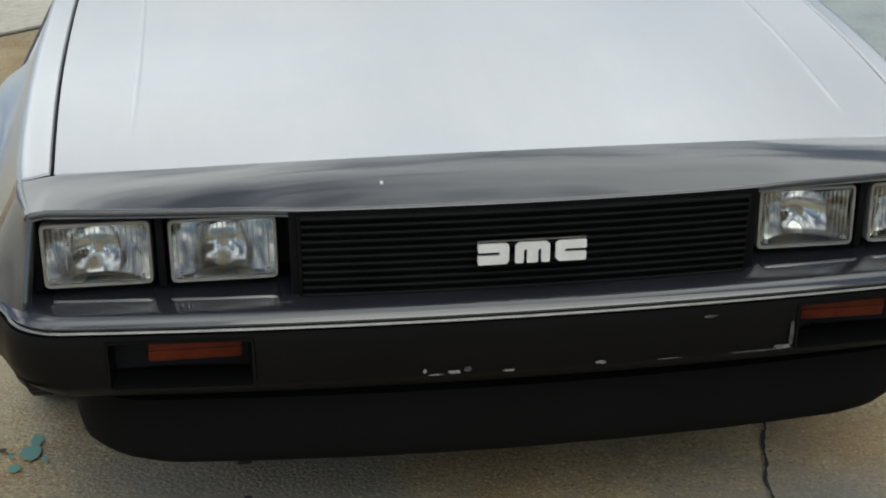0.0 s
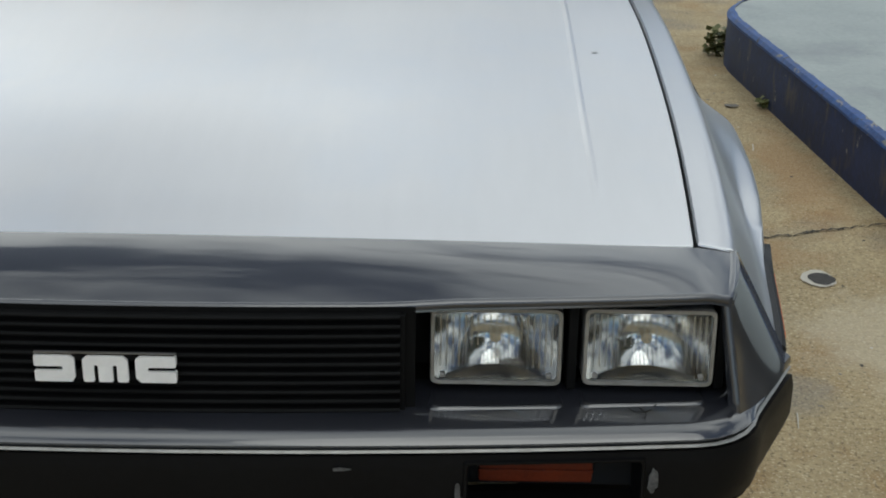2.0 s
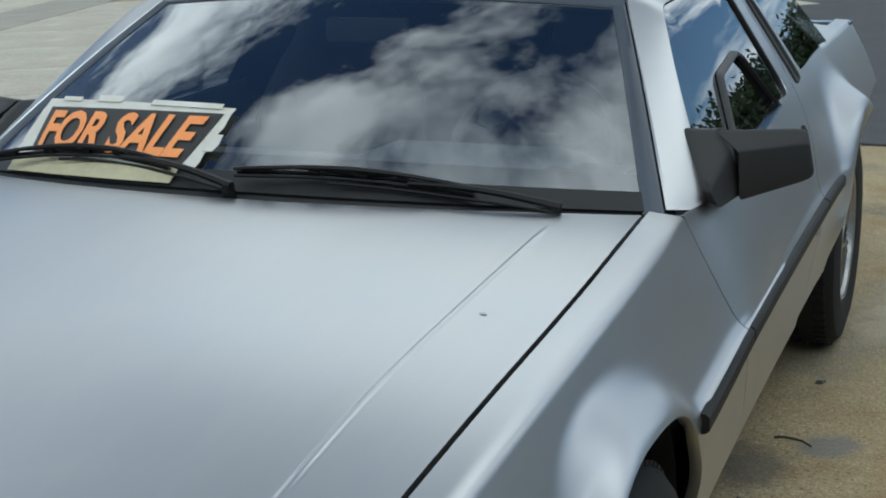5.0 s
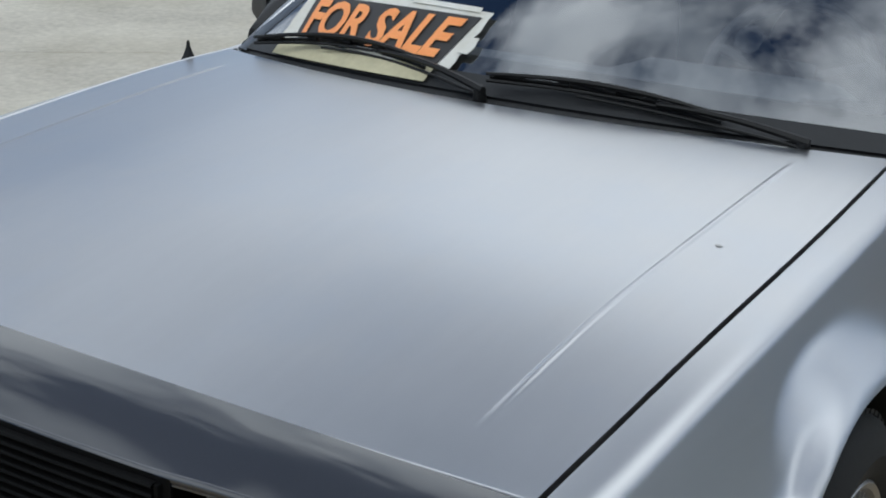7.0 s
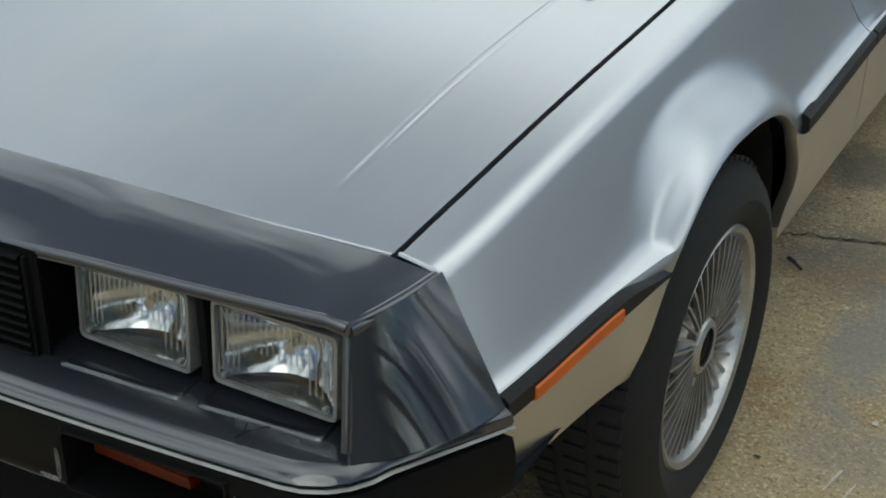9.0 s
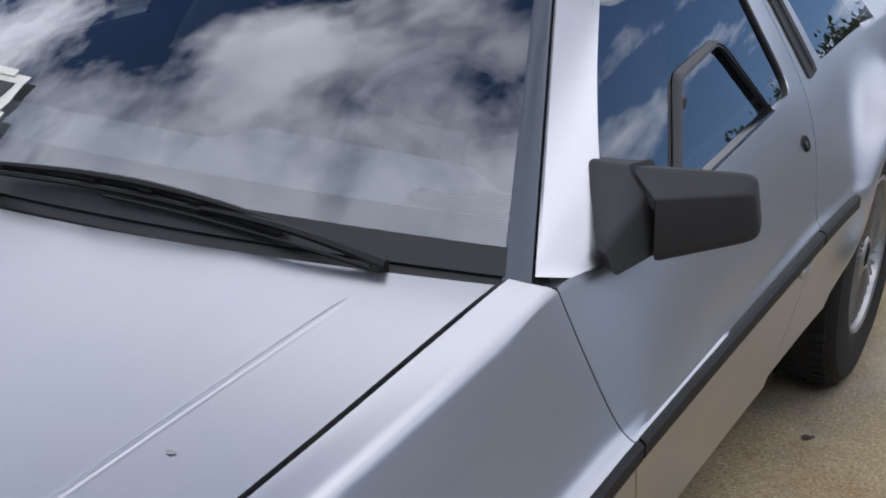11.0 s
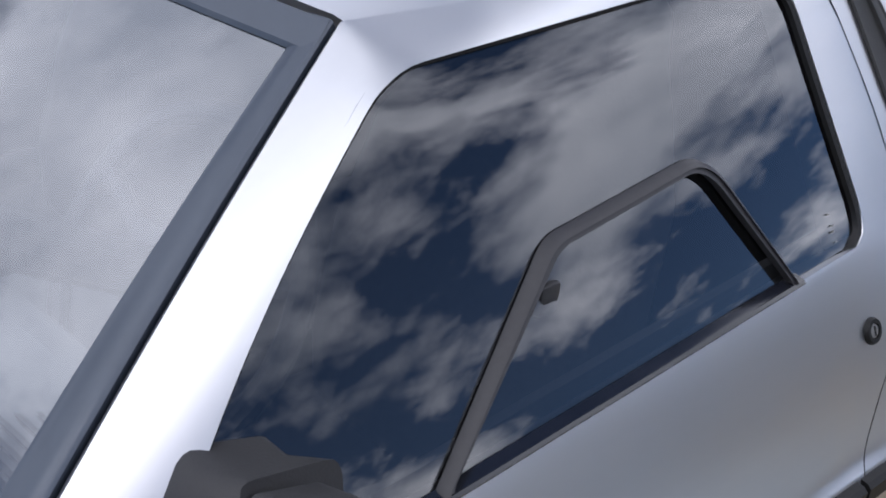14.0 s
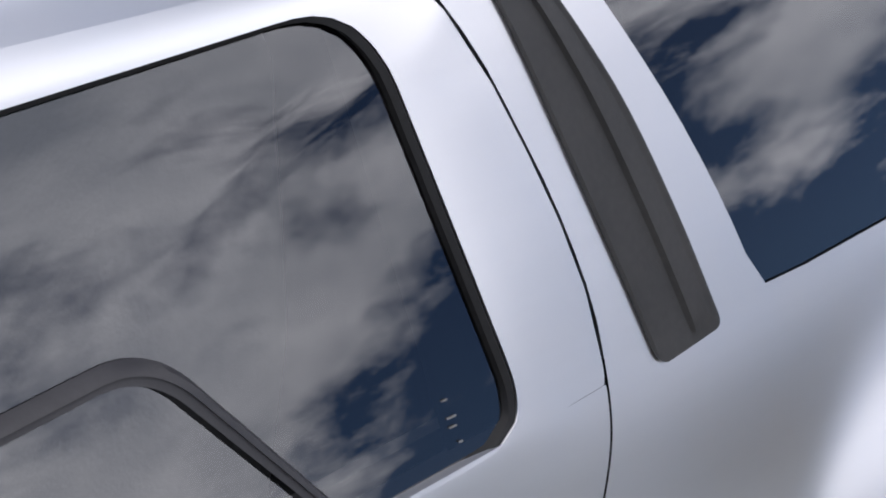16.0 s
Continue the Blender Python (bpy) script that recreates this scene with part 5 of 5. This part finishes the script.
BLACK_UV = ((-0.872, 0.288), (-0.150, 0.274), (-0.178, 0.075), (-0.765, 0.085))
sign = empty("sale_sign")
tagged(sign, "worn FOR SALE sign, orange letters on black, taped to the windscreen", "sign")


def sign_sheet(c, lift, a0=0.0, a1=1.0, b0=0.0, b1=1.0, n=18, rag=0.0):
    rows = []
    for b in lin(b0, b1, 10):
        rows.append([sign_pt(a + (rag * noise.noise(Vector((a * 9, b * 9, 4))) if a in (a0, a1) else 0), b, lift, c) for a in lin(a0, a1, n)])
    return sheet(rows, 0.0012)


part("sign_paper", sign_sheet(SIGN_UV, 0.0015, b0=0.20, rag=0.02), PAPER, sign, "creased white sign paper")
part("sign_slip", sign_sheet(SIGN_UV, 0.0012, 0.02, 0.93, 0.0, 0.30), PAPER_Y, sign, "yellowed paper strip")
part("sign_panel", sign_sheet(BLACK_UV, 0.004), SIGN_K, sign, "black printed panel")
for a0, a1, b0, b1 in ((0.32, 0.46, 0.97, 1.06), (0.62, 0.95, 0.96, 1.03), (0.985, 1.035, 0.40, 0.62), (0.10, 0.22, 0.96, 1.02), (0.45, 0.66, 0.22, 0.27)):
    part("tape", sign_sheet(SIGN_UV, 0.0052, a0, a1, b0, b1, 6, 0.01), PAPER, sign, "torn masking tape")


def lettering(text, parent, corners, material, shear):
    cu = bpy.data.curves.new("lettering", "FONT")
    cu.body, cu.shear, cu.offset, cu.resolution_u = text, shear, 0.032, 3
    cu.space_character = 0.98
    tmp = new("lettering", cu)
    me = bpy.data.meshes.new_from_object(tmp.evaluated_get(bpy.context.evaluated_depsgraph_get()))
    bpy.data.objects.remove(tmp)
    bm = bmesh.new()
    bm.from_mesh(me)
    bmesh.ops.subdivide_edges(bm, edges=[e for e in bm.edges if e.calc_length() > 0.2], cuts=2)
    xs, zs = [v.co.x for v in bm.verts], [v.co.y for v in bm.verts]
    x0, x1, z0, z1 = min(xs), max(xs), min(zs), max(zs)
    for v in bm.verts:
        v.co = sign_pt((v.co.x - x0) / (x1 - x0), (v.co.y - z0) / (z1 - z0), 0.0075, corners)
    return part("lettering", bm, material, parent, flat=True)


bpy.context.view_layer.update()
LET_UV = ((-0.840, 0.268), (-0.185, 0.258), (-0.188, 0.088), (-0.742, 0.092))
lettering("FOR SALE", sign, LET_UV, SIGN_O, 0.12)

# ---- cabin ----
def dash_rows():
    rows = []
    for x in lin(-0.68, 0.68, 29):
        hump = 0.035 * smooth(0.06, 0.14, x) * (1 - smooth(0.52, 0.60, x))
        f = (abs(x) / 0.68) ** 2
        rows.append([(x, 1.36 + 0.13 * f, 0.770), (x, 1.45 + 0.10 * f, 0.785), (x, 1.60 + 0.05 * f, 0.800 + 0.4 * hump), (x, 1.70, 0.806 + hump), (x, 1.735, 0.798 + hump), (x, 1.745, 0.775), (x, 1.72, 0.70), (x, 1.76, 0.62), (x, 1.74, 0.45)])
    return rows


part("windscreen_band", sheet([[off(u, v, -0.006) for u in lin(-0.96, 0.96, 33)] for v in lin(0.0, 0.15, 5)]), GRILLE, car, "black band along the foot of the windscreen")
part("dashboard", sheet(dash_rows(), 0.006), DASH, car, "grey padded dashboard")
sel = empty("selector_panel", (0.055, -0.075, 0.045))
sel.parent = car
part("panel_frame", sheet([[(p.x, p.y, 0.505 + dz) for p in rounded([(-0.068 + i, 2.252 + i), (0.018 - i, 2.252 + i), (0.018 - i, 2.388 - i), (-0.068 + i, 2.388 - i)], 0.008, 4)] for i, dz in ((0, -0.006), (0.0, 0.004), (0.006, 0.005), (0.007, -0.003))], loop=True), SILVER, sel)
part("panel_plate", box(-0.064, 0.014, 2.256, 2.384, 0.499, 0.504), GRILLE, sel)
part("selector_gate", sheet([[(p.x, p.y, 0.505 + dz) for p in rounded([(-0.054 + i, 2.265 + i), (0.004 - i, 2.265 + i), (0.004 - i, 2.312 - i), (-0.054 + i, 2.312 - i)], 0.003, 3)] for i, dz in ((0, -0.003), (0.0, 0.002), (0.006, 0.002), (0.006, -0.003))], loop=True), SILVER, sel)
part("selector_bar", box(-0.029, -0.021, 2.268, 2.309, 0.503, 0.508), SILVER, sel)
for k in range(4):
    part("position_mark", box(-0.052 + 0.015 * k, -0.044 + 0.015 * k, 2.318, 2.338, 0.503, 0.5055), SILVER, sel)
dv = empty("dash_vent")
dv.parent = car
part("vent_frame", sheet([[(p.x, 1.62 + p.y * 0.55, 0.8135 + dz) for p in rounded([(0.50 + i, -0.06 + i), (0.66 - i, -0.06 + i), (0.66 - i, 0.10 - i), (0.50 + i, 0.10 - i)], 0.012, 4)] for i, dz in ((0, -0.003), (0.0, 0.004), (0.012, 0.003), (0.012, -0.002))], loop=True), INTERIOR, dv)
for k in range(5):
    part("vent_slat", box(0.512, 0.648, 1.60 + 0.015 * k, 1.605 + 0.015 * k, 0.812, 0.816), INTERIOR, dv)
sw = empty("steering_wheel")
sw.parent = car
part("wheel_rim", tube([(0.185 * math.cos(a), 0.185 * math.sin(a), 0) for a in lin(0, 2 * math.pi, 41)], 0.015, 10, caps=False), LEATHER, sw)
part("wheel_boss", box(-0.07, 0.07, -0.05, 0.05, -0.03, 0.01, 0.02), LEATHER, sw)
for a in (20, 160, 270):
    c, q = math.cos(radians(a)), math.sin(radians(a))
    part("wheel_spoke", tube([(0.05 * c, 0.05 * q, -0.01), (0.18 * c, 0.18 * q, 0)], 0.012, 8), LEATHER, sw)
part("column", tube([(0, 0, -0.02), (0, 0.0, -0.28)], 0.03, 10), INTERIOR, sw)
sw.matrix_world = pose(0.36, 1.93, 0.775, -62, 0, 180) @ pose(0, 0, 0, 180, 0, 0)


def seat(x):
    st = empty("seat")
    st.parent = car
    st["label"] = "grey leather bucket seat with integral headrest"
    rings = []
    for z, w, t, y in ((0.40, 0.21, 0.10, 2.36), (0.50, 0.24, 0.12, 2.385), (0.65, 0.25, 0.115, 2.42), (0.80, 0.235, 0.10, 2.46), (0.90, 0.19, 0.085, 2.49), (0.96, 0.155, 0.075, 2.51), (1.02, 0.14, 0.065, 2.525), (1.055, 0.11, 0.05, 2.53), (1.07, 0.06, 0.025, 2.53)):
        rings.append([(x + w * math.copysign(abs(math.cos(a)) ** 0.7, math.cos(a)), y + t * math.copysign(abs(math.sin(a)) ** 0.8, math.sin(a)), z) for a in lin(0, 2 * math.pi, 25)[:-1]])
    part("backrest", ring_sheet(rings), LEATHER, st, sharp=60)
    part("cushion", box(x - 0.25, x + 0.25, 1.93, 2.42, 0.26, 0.42, 0.05, 4), LEATHER, st)
    part("bolster", box(x - 0.29, x - 0.21, 1.95, 2.42, 0.27, 0.46, 0.03, 3), LEATHER, st)
    part("bolster", box(x + 0.21, x + 0.29, 1.95, 2.42, 0.27, 0.46, 0.03, 3), LEATHER, st)


seat(0.37)
seat(-0.37)
part("centre_console", box(-0.13, 0.13, 1.75, 2.65, 0.28, 0.545, 0.03, 3), DASH, car, "light grey console between the seats")
part("cabin_floor", box(-0.74, 0.74, 1.3, 2.75, 0.24, 0.27), INTERIOR, car)
part("bulkhead", sheet([[(u * min(0.74, cabin_x(0, max(z, 0.83)) - 0.031), 2.57 + 0.10 * (1.08 - z), z) for u in lin(-1, 1, 7)] for z in (0.26, 0.6, 0.83, 0.95, 1.08)], 0.01), GRILLE, car)
part("headlining", sheet([[(0.56 * u, y, 1.122 - 0.02 * u * u - 0.014 * (1 - smooth(1.88, 2.2, y))) for u in lin(-1, 1, 11)] for y in lin(1.93, 2.7, 8)], 0.006), INTERIOR, car)
both("door_trim", sheet([[(SX(y) - 0.05 - 0.02 * k, y, SZ(y) - 0.005 - 0.12 * k) for k in range(5)] for y in lin(1.50, 2.68, 14)], 0.01), INTERIOR, car)
# Black sheets added to close the bright gap beside the bulkhead.
both("pillar_lining", sheet([[(cabin_x(0, z) - 0.03, y, z) for y in (2.54, 2.62, 2.70, 2.76)] for z in lin(0.80, 1.12, 6)]), GRILLE, car)
part("rear_view_mirror", box(-0.10, 0.10, 1.86, 1.88, 1.02, 1.075, 0.008), INTERIOR, car)


# ---- small marks on the car ----
def bump_y(x):
    return -0.0365 + 0.045 * (x / 0.818) ** 2


def scuff(x, z, w, h, seed, lean=0.0):
    o = []
    for k in range(14):
        a = 2 * math.pi * k / 14
        r = 1 + 0.5 * noise.noise(Vector((math.cos(a) * 2 + seed, math.sin(a) * 2, seed * 3.1)))
        px, pz = w * r * math.cos(a), h * r * math.sin(a)
        o.append((x + px, z + pz + lean * px))
    bm = bmesh.new()
    bm.faces.new([bm.verts.new((px, bump_y(px) - 0.0022, pz)) for px, pz in o])
    return bm


SCUFF = mat("bare_scuffed_plastic", (0.30, 0.30, 0.295), 0.7, 0, (0.03, 0.03, 0.03), 60, 260, 0.5)
SCUFF_D = mat("dull_scuffed_plastic", (0.10, 0.10, 0.10), 0.6, 0, (0.02, 0.02, 0.02), 60, 260, 0.5)
for x, z, w, h, lean, m in ((-0.172, 0.412, 0.003, 0.004, 0, SCUFF), (-0.126, 0.408, 0.010, 0.003, 0, SCUFF), (-0.155, 0.405, 0.014, 0.0015, 0, SCUFF), (-0.105, 0.412, 0.006, 0.005, 0, SCUFF_D), (-0.040, 0.405, 0.010, 0.002, 0, SCUFF), (0.108, 0.408, 0.009, 0.003, 0, SCUFF), (0.22, 0.405, 0.02, 0.0012, 0, SCUFF_D), (0.284, 0.474, 0.012, 0.0025, 0.25, SCUFF_D), (0.424, 0.43, 0.004, 0.022, 0, SCUFF_D), (0.37, 0.405, 0.05, 0.0015, 0.02, SCUFF_D), (0.665, 0.45, 0.006, 0.018, 0, SCUFF_D), (0.41, 0.409, 0.014, 0.004, 0.1, SCUFF)):
    part("scuff", scuff(x, z, w, h, x * 17), m, bumper)
part("paint_chip", box(-0.2285, -0.2235, 0.0525, 0.0555, 0.690, 0.6955, 0.001), SILVER, fascia)
dent = bmesh.new()
c = Vector((0.656, 0.854, hood_pt(0.656 / HX(0.854), (0.854 - hood_y(0.867, 0)) / (hood_y(0.867, 1) - hood_y(0.867, 0)))[2] + 0.0008))
dent.faces.new([dent.verts.new(c + Vector((0.006 * math.cos(a) * (1 + 0.3 * math.sin(3 * a)), 0.004 * math.sin(a), 0.0003 * math.sin(a)))) for a in lin(0, 2 * math.pi, 11)[:-1]])
part("dent", dent, ALLOY, car)

# ---- marks on the concrete ----
STAIN_D = mat("oil_stain", (0.06, 0.055, 0.05), 0.85, 0, (0.03, 0.028, 0.025), 40, 150)
STAIN_W = mat("pale_gum_ring", (0.52, 0.49, 0.43), 0.85, 0, (0.48, 0.44, 0.36), 40, 150)
STAIN_G = mat("grey_stain", (0.22, 0.20, 0.175), 0.9, 0, (0.15, 0.14, 0.12), 14, 60)
STAIN_T = mat("turquoise_paint_spill", (0.10, 0.30, 0.28), 0.85, 0, (0.16, 0.26, 0.22), 40, 150)
for nm, at, rx, ry, sd, z, m in (
    ("gum_ring", (1.324, 1.640), 0.042, 0.049, 1.0, 0.0050, STAIN_W), ("gum_spot", (1.330, 1.638), 0.033, 0.036, 2.0, 0.0062, STAIN_D), ("gum_spot", (1.190, 1.668), 0.023, 0.024, 3.0, 0.0056, STAIN_W),
    ("oil_spot", (1.180, 2.586), 0.022, 0.020, 4.0, 0.0056, STAIN_D), ("oil_spot", (0.884, 2.797), 0.011, 0.010, 5.0, 0.0056, STAIN_D), ("oil_spot", (1.542, 1.628), 0.014, 0.010, 6.0, 0.0056, STAIN_D),
    ("oil_spot", (1.128, 2.985), 0.026, 0.016, 7.0, 0.0056, STAIN_G), ("oil_spot", (1.383, 3.113), 0.026, 0.018, 8.0, 0.0056, STAIN_G), ("oil_spot", (1.175, 2.50), 0.006, 0.008, 9.0, 0.0056, STAIN_D),
    ("oil_spot", (0.945, 4.73), 0.03, 0.02, 9.5, 0.0056, STAIN_D), ("paint_spill", (-0.874, 0.485), 0.020, 0.028, 11.0, 0.0056, STAIN_T), ("paint_spill", (-0.90, 0.43), 0.012, 0.014, 12.0, 0.0056, STAIN_T), ("paint_spill", (-0.868, 0.53), 0.012, 0.02, 12.5, 0.0056, STAIN_T), ("paint_spill", (-0.845, 0.455), 0.006, 0.011, 12.7, 0.0056, STAIN_T), ("paint_spill", (-0.912, 0.475), 0.005, 0.009, 12.9, 0.0056, STAIN_T),
    ("oil_spot", (-0.465, 0.391), 0.016, 0.008, 13.0, 0.0056, STAIN_D), ("oil_spot", (-0.93, 0.50), 0.008, 0.008, 14.0, 0.0056, STAIN_D), ("oil_spot", (-0.46, 0.27), 0.007, 0.007, 15.0, 0.0056, STAIN_D)):
    part(nm, blot(at, rx, ry, sd, z), m, ground)
for k in range(70):
    at = (random.uniform(0.75, 1.6), random.uniform(0.9, 5.5))
    part("speck", blot(at, random.uniform(0.003, 0.007), random.uniform(0.003, 0.007), k, 0.0055), random.choice((STAIN_D, STAIN_W, STAIN_G, STAIN_W)), ground)
crack((0.56, 0.36), (0.48, 0.10), 16, 0.03, 0.004)
crack((0.60, 0.50), (0.56, 0.36), 8, 0.03, 0.003)
for x, y in ((1.075, 0.925), (1.105, 0.90), (1.36, 2.62)):
    part("scratch", strip_along([(x + 0.004 * t, y + 0.022 * t) for t in range(4)], 0.0022, 0.0054), STAIN_W, ground)
# hairline cracks in the nose's ledge
for pts in (((0.634, 0.036), (0.640, 0.027), (0.651, 0.025), (0.662, 0.033), (0.671, 0.047)), ((0.648, 0.040), (0.655, 0.022), (0.652, 0.012))):
    part("hairline_crack", tube([(x, y, 0.5268) for x, y in pts], 0.0009, 5), DARK, fascia, "dark hairline crack")

twig = tagged(part("twig", tube([(0.837, 2.349, 0.012), (0.857, 2.354, 0.014), (0.879, 2.355, 0.012), (0.906, 2.345, 0.013), (0.930, 2.325, 0.010)], lambda s: 0.0035 - 0.001 * s, 6), CRACK, None), "dark curved twig lying on the concrete", "twig")
tagged(part("twig", tube([(0.790, 1.640, 0.011), (0.806, 1.626, 0.013), (0.828, 1.606, 0.010)], lambda s: 0.005 - 0.002 * s, 6), CRACK, None), "short dark twig lying on the concrete", "twig")


# ---- weed at the island's foot ----
def weed(at, n, r, h):
    bm = bmesh.new()
    for k in range(n):
        a, t, q = random.uniform(0, 2 * math.pi), random.uniform(0.2, 1), random.uniform(0.010, 0.020)
        p = Vector((at[0] + r * t * math.cos(a), at[1] + r * t * math.sin(a), random.uniform(0.01, h)))
        m = Matrix.Translation(p) @ Euler((random.uniform(-0.9, 0.9), random.uniform(-0.9, 0.9), random.uniform(0, 6.3))).to_matrix().to_4x4()
        bm.faces.new([bm.verts.new(m @ Vector(c)) for c in ((-q, 0, 0), (-0.3 * q, q, 0.003), (q * 1.2, 0.2 * q, 0.0), (0, -q * 0.8, 0.003))])
    for k in range(8):
        a = random.uniform(0, 2 * math.pi)
        tube([(at[0], at[1], 0), (at[0] + 0.6 * r * math.cos(a), at[1] + 0.6 * r * math.sin(a), h * 0.8)], 0.0015, 4, bm)
    return bm


tagged(part("weed", weed((1.452, 3.80), 90, 0.050, 0.11), LEAF, None), "small green weed growing at the kerb", "weed")
tagged(part("weed", weed((1.49, 3.10), 16, 0.025, 0.03), LEAF, None), "small green weed growing at the kerb", "weed")
verge = bmesh.new()
for k in range(160):
    t = 0.35 * random.random()
    x, y = -6.9 + 0.9 * t + random.gauss(0, 0.04), 5.62 + 0.79 * t + random.gauss(0, 0.05)
    a, h = random.uniform(0, 6.3), random.uniform(0.03, 0.07)
    d = Vector((math.cos(a), math.sin(a), 0)) * 0.006
    p = Vector((x, y, 0.012))
    verge.faces.new([verge.verts.new(q) for q in (p - d, p + d, p + Vector((random.uniform(-0.03, 0.03), random.uniform(-0.03, 0.03), h)))])
tagged(part("grass", verge, GRASS, None), "thin tufts of green grass in a slab joint", "grass", kind="stuff")


# ---- trees beyond the drive, mirrored in glass and steel, some added to darken it ----
BARK = mat("bark", (0.12, 0.09, 0.065), 0.9, 0, (0.06, 0.045, 0.03), 9, 60, bump=0.5, bscale=40)
FOLIAGE = mat("tree_foliage", (0.050, 0.075, 0.025), 0.7, 0, (0.022, 0.035, 0.012), 3, 40)


def tree(h, spread):
    t = empty("tree")
    tagged(t, "dark green broadleaf tree beyond the driveway, some added unseen to darken reflections", "tree", "trees beyond the drive")
    trunk = tube([(0.08 * noise.noise(Vector((0, 0, z))), 0.08 * noise.noise(Vector((5, 0, z))), z) for z in lin(-0.05, h * 0.55, 9)], lambda s: 0.19 - 0.09 * s, 10)
    for k in range(7):
        a = 2.4 * k
        z0 = h * (0.28 + 0.04 * k)
        tube([(0, 0, z0), (0.35 * spread * math.cos(a), 0.35 * spread * math.sin(a), z0 + 0.12 * h), (0.75 * spread * math.cos(a), 0.75 * spread * math.sin(a), z0 + 0.26 * h)], lambda s: 0.07 - 0.05 * s, 7, trunk)
    part("trunk", trunk, BARK, t)
    crown = bmesh.new()
    for k in range(400):
        while True:
            c = Vector((random.uniform(-1, 1), random.uniform(-1, 1), random.uniform(-1, 1)))
            if c.length < 1:
                break
        c = Vector((c.x * spread, c.y * spread, h * 0.62 + c.z * h * 0.40))
        r = random.uniform(0.25, 0.55)
        for j in range(34):
            d = Vector((random.gauss(0, 1), random.gauss(0, 1), random.gauss(0, 0.7))) * r * 0.55
            q = random.uniform(0.06, 0.11)
            m = Matrix.Translation(c + d) @ Euler((random.uniform(0, 6), random.uniform(0, 6), random.uniform(0, 6))).to_matrix().to_4x4()
            crown.faces.new([crown.verts.new(m @ Vector(p)) for p in ((-q, 0, 0), (0, 0.45 * q, 0), (q, 0, 0), (0, -0.45 * q, 0))])
    part("crown", crown, FOLIAGE, t, flat=True)
    return t


tr = tree(3.6, 2.0)
tr.matrix_world = pose(10.9, 26.9, 0)
# Trees past x 18 or below y 0: unseen, added to darken reflections.
for x, y, r, k in ((20.0, 20.4, 15, 1.05), (21.9, 18.4, 95, 1.1), (23.6, 16.2, 170, 1.15), (25.0, 13.8, 240, 1.2), (18.9, 21.7, 300, 0.95), (20.9, 19.4, 50, 1.1), (22.8, 17.3, 130, 1.1), (24.4, 15.0, 10, 1.15), (19.5, 21.1, 260, 1.0), (13.5, -2.8, 75, 2.2), (13.9, -5.0, 20, 2.1), (13.2, -7.2, 160, 2.1), (13.0, -9.4, 300, 2.0), (11.4, -11.2, 215, 2.2), (14.6, -0.6, 130, 2.0), (17.9, 22.9, 70, 0.9), (16.2, 24.0, 140, 1.0), (14.5, 25.1, 200, 0.95), (12.7, 26.1, 250, 1.0), (9.0, 27.6, 310, 1.05), (7.0, 28.1, 20, 1.0), (5.0, 28.6, 110, 0.9)):
    copy_thing(tr, pose(x, y, 0, 0, 0, r) @ Matrix.Diagonal((k, k, k, 1)))
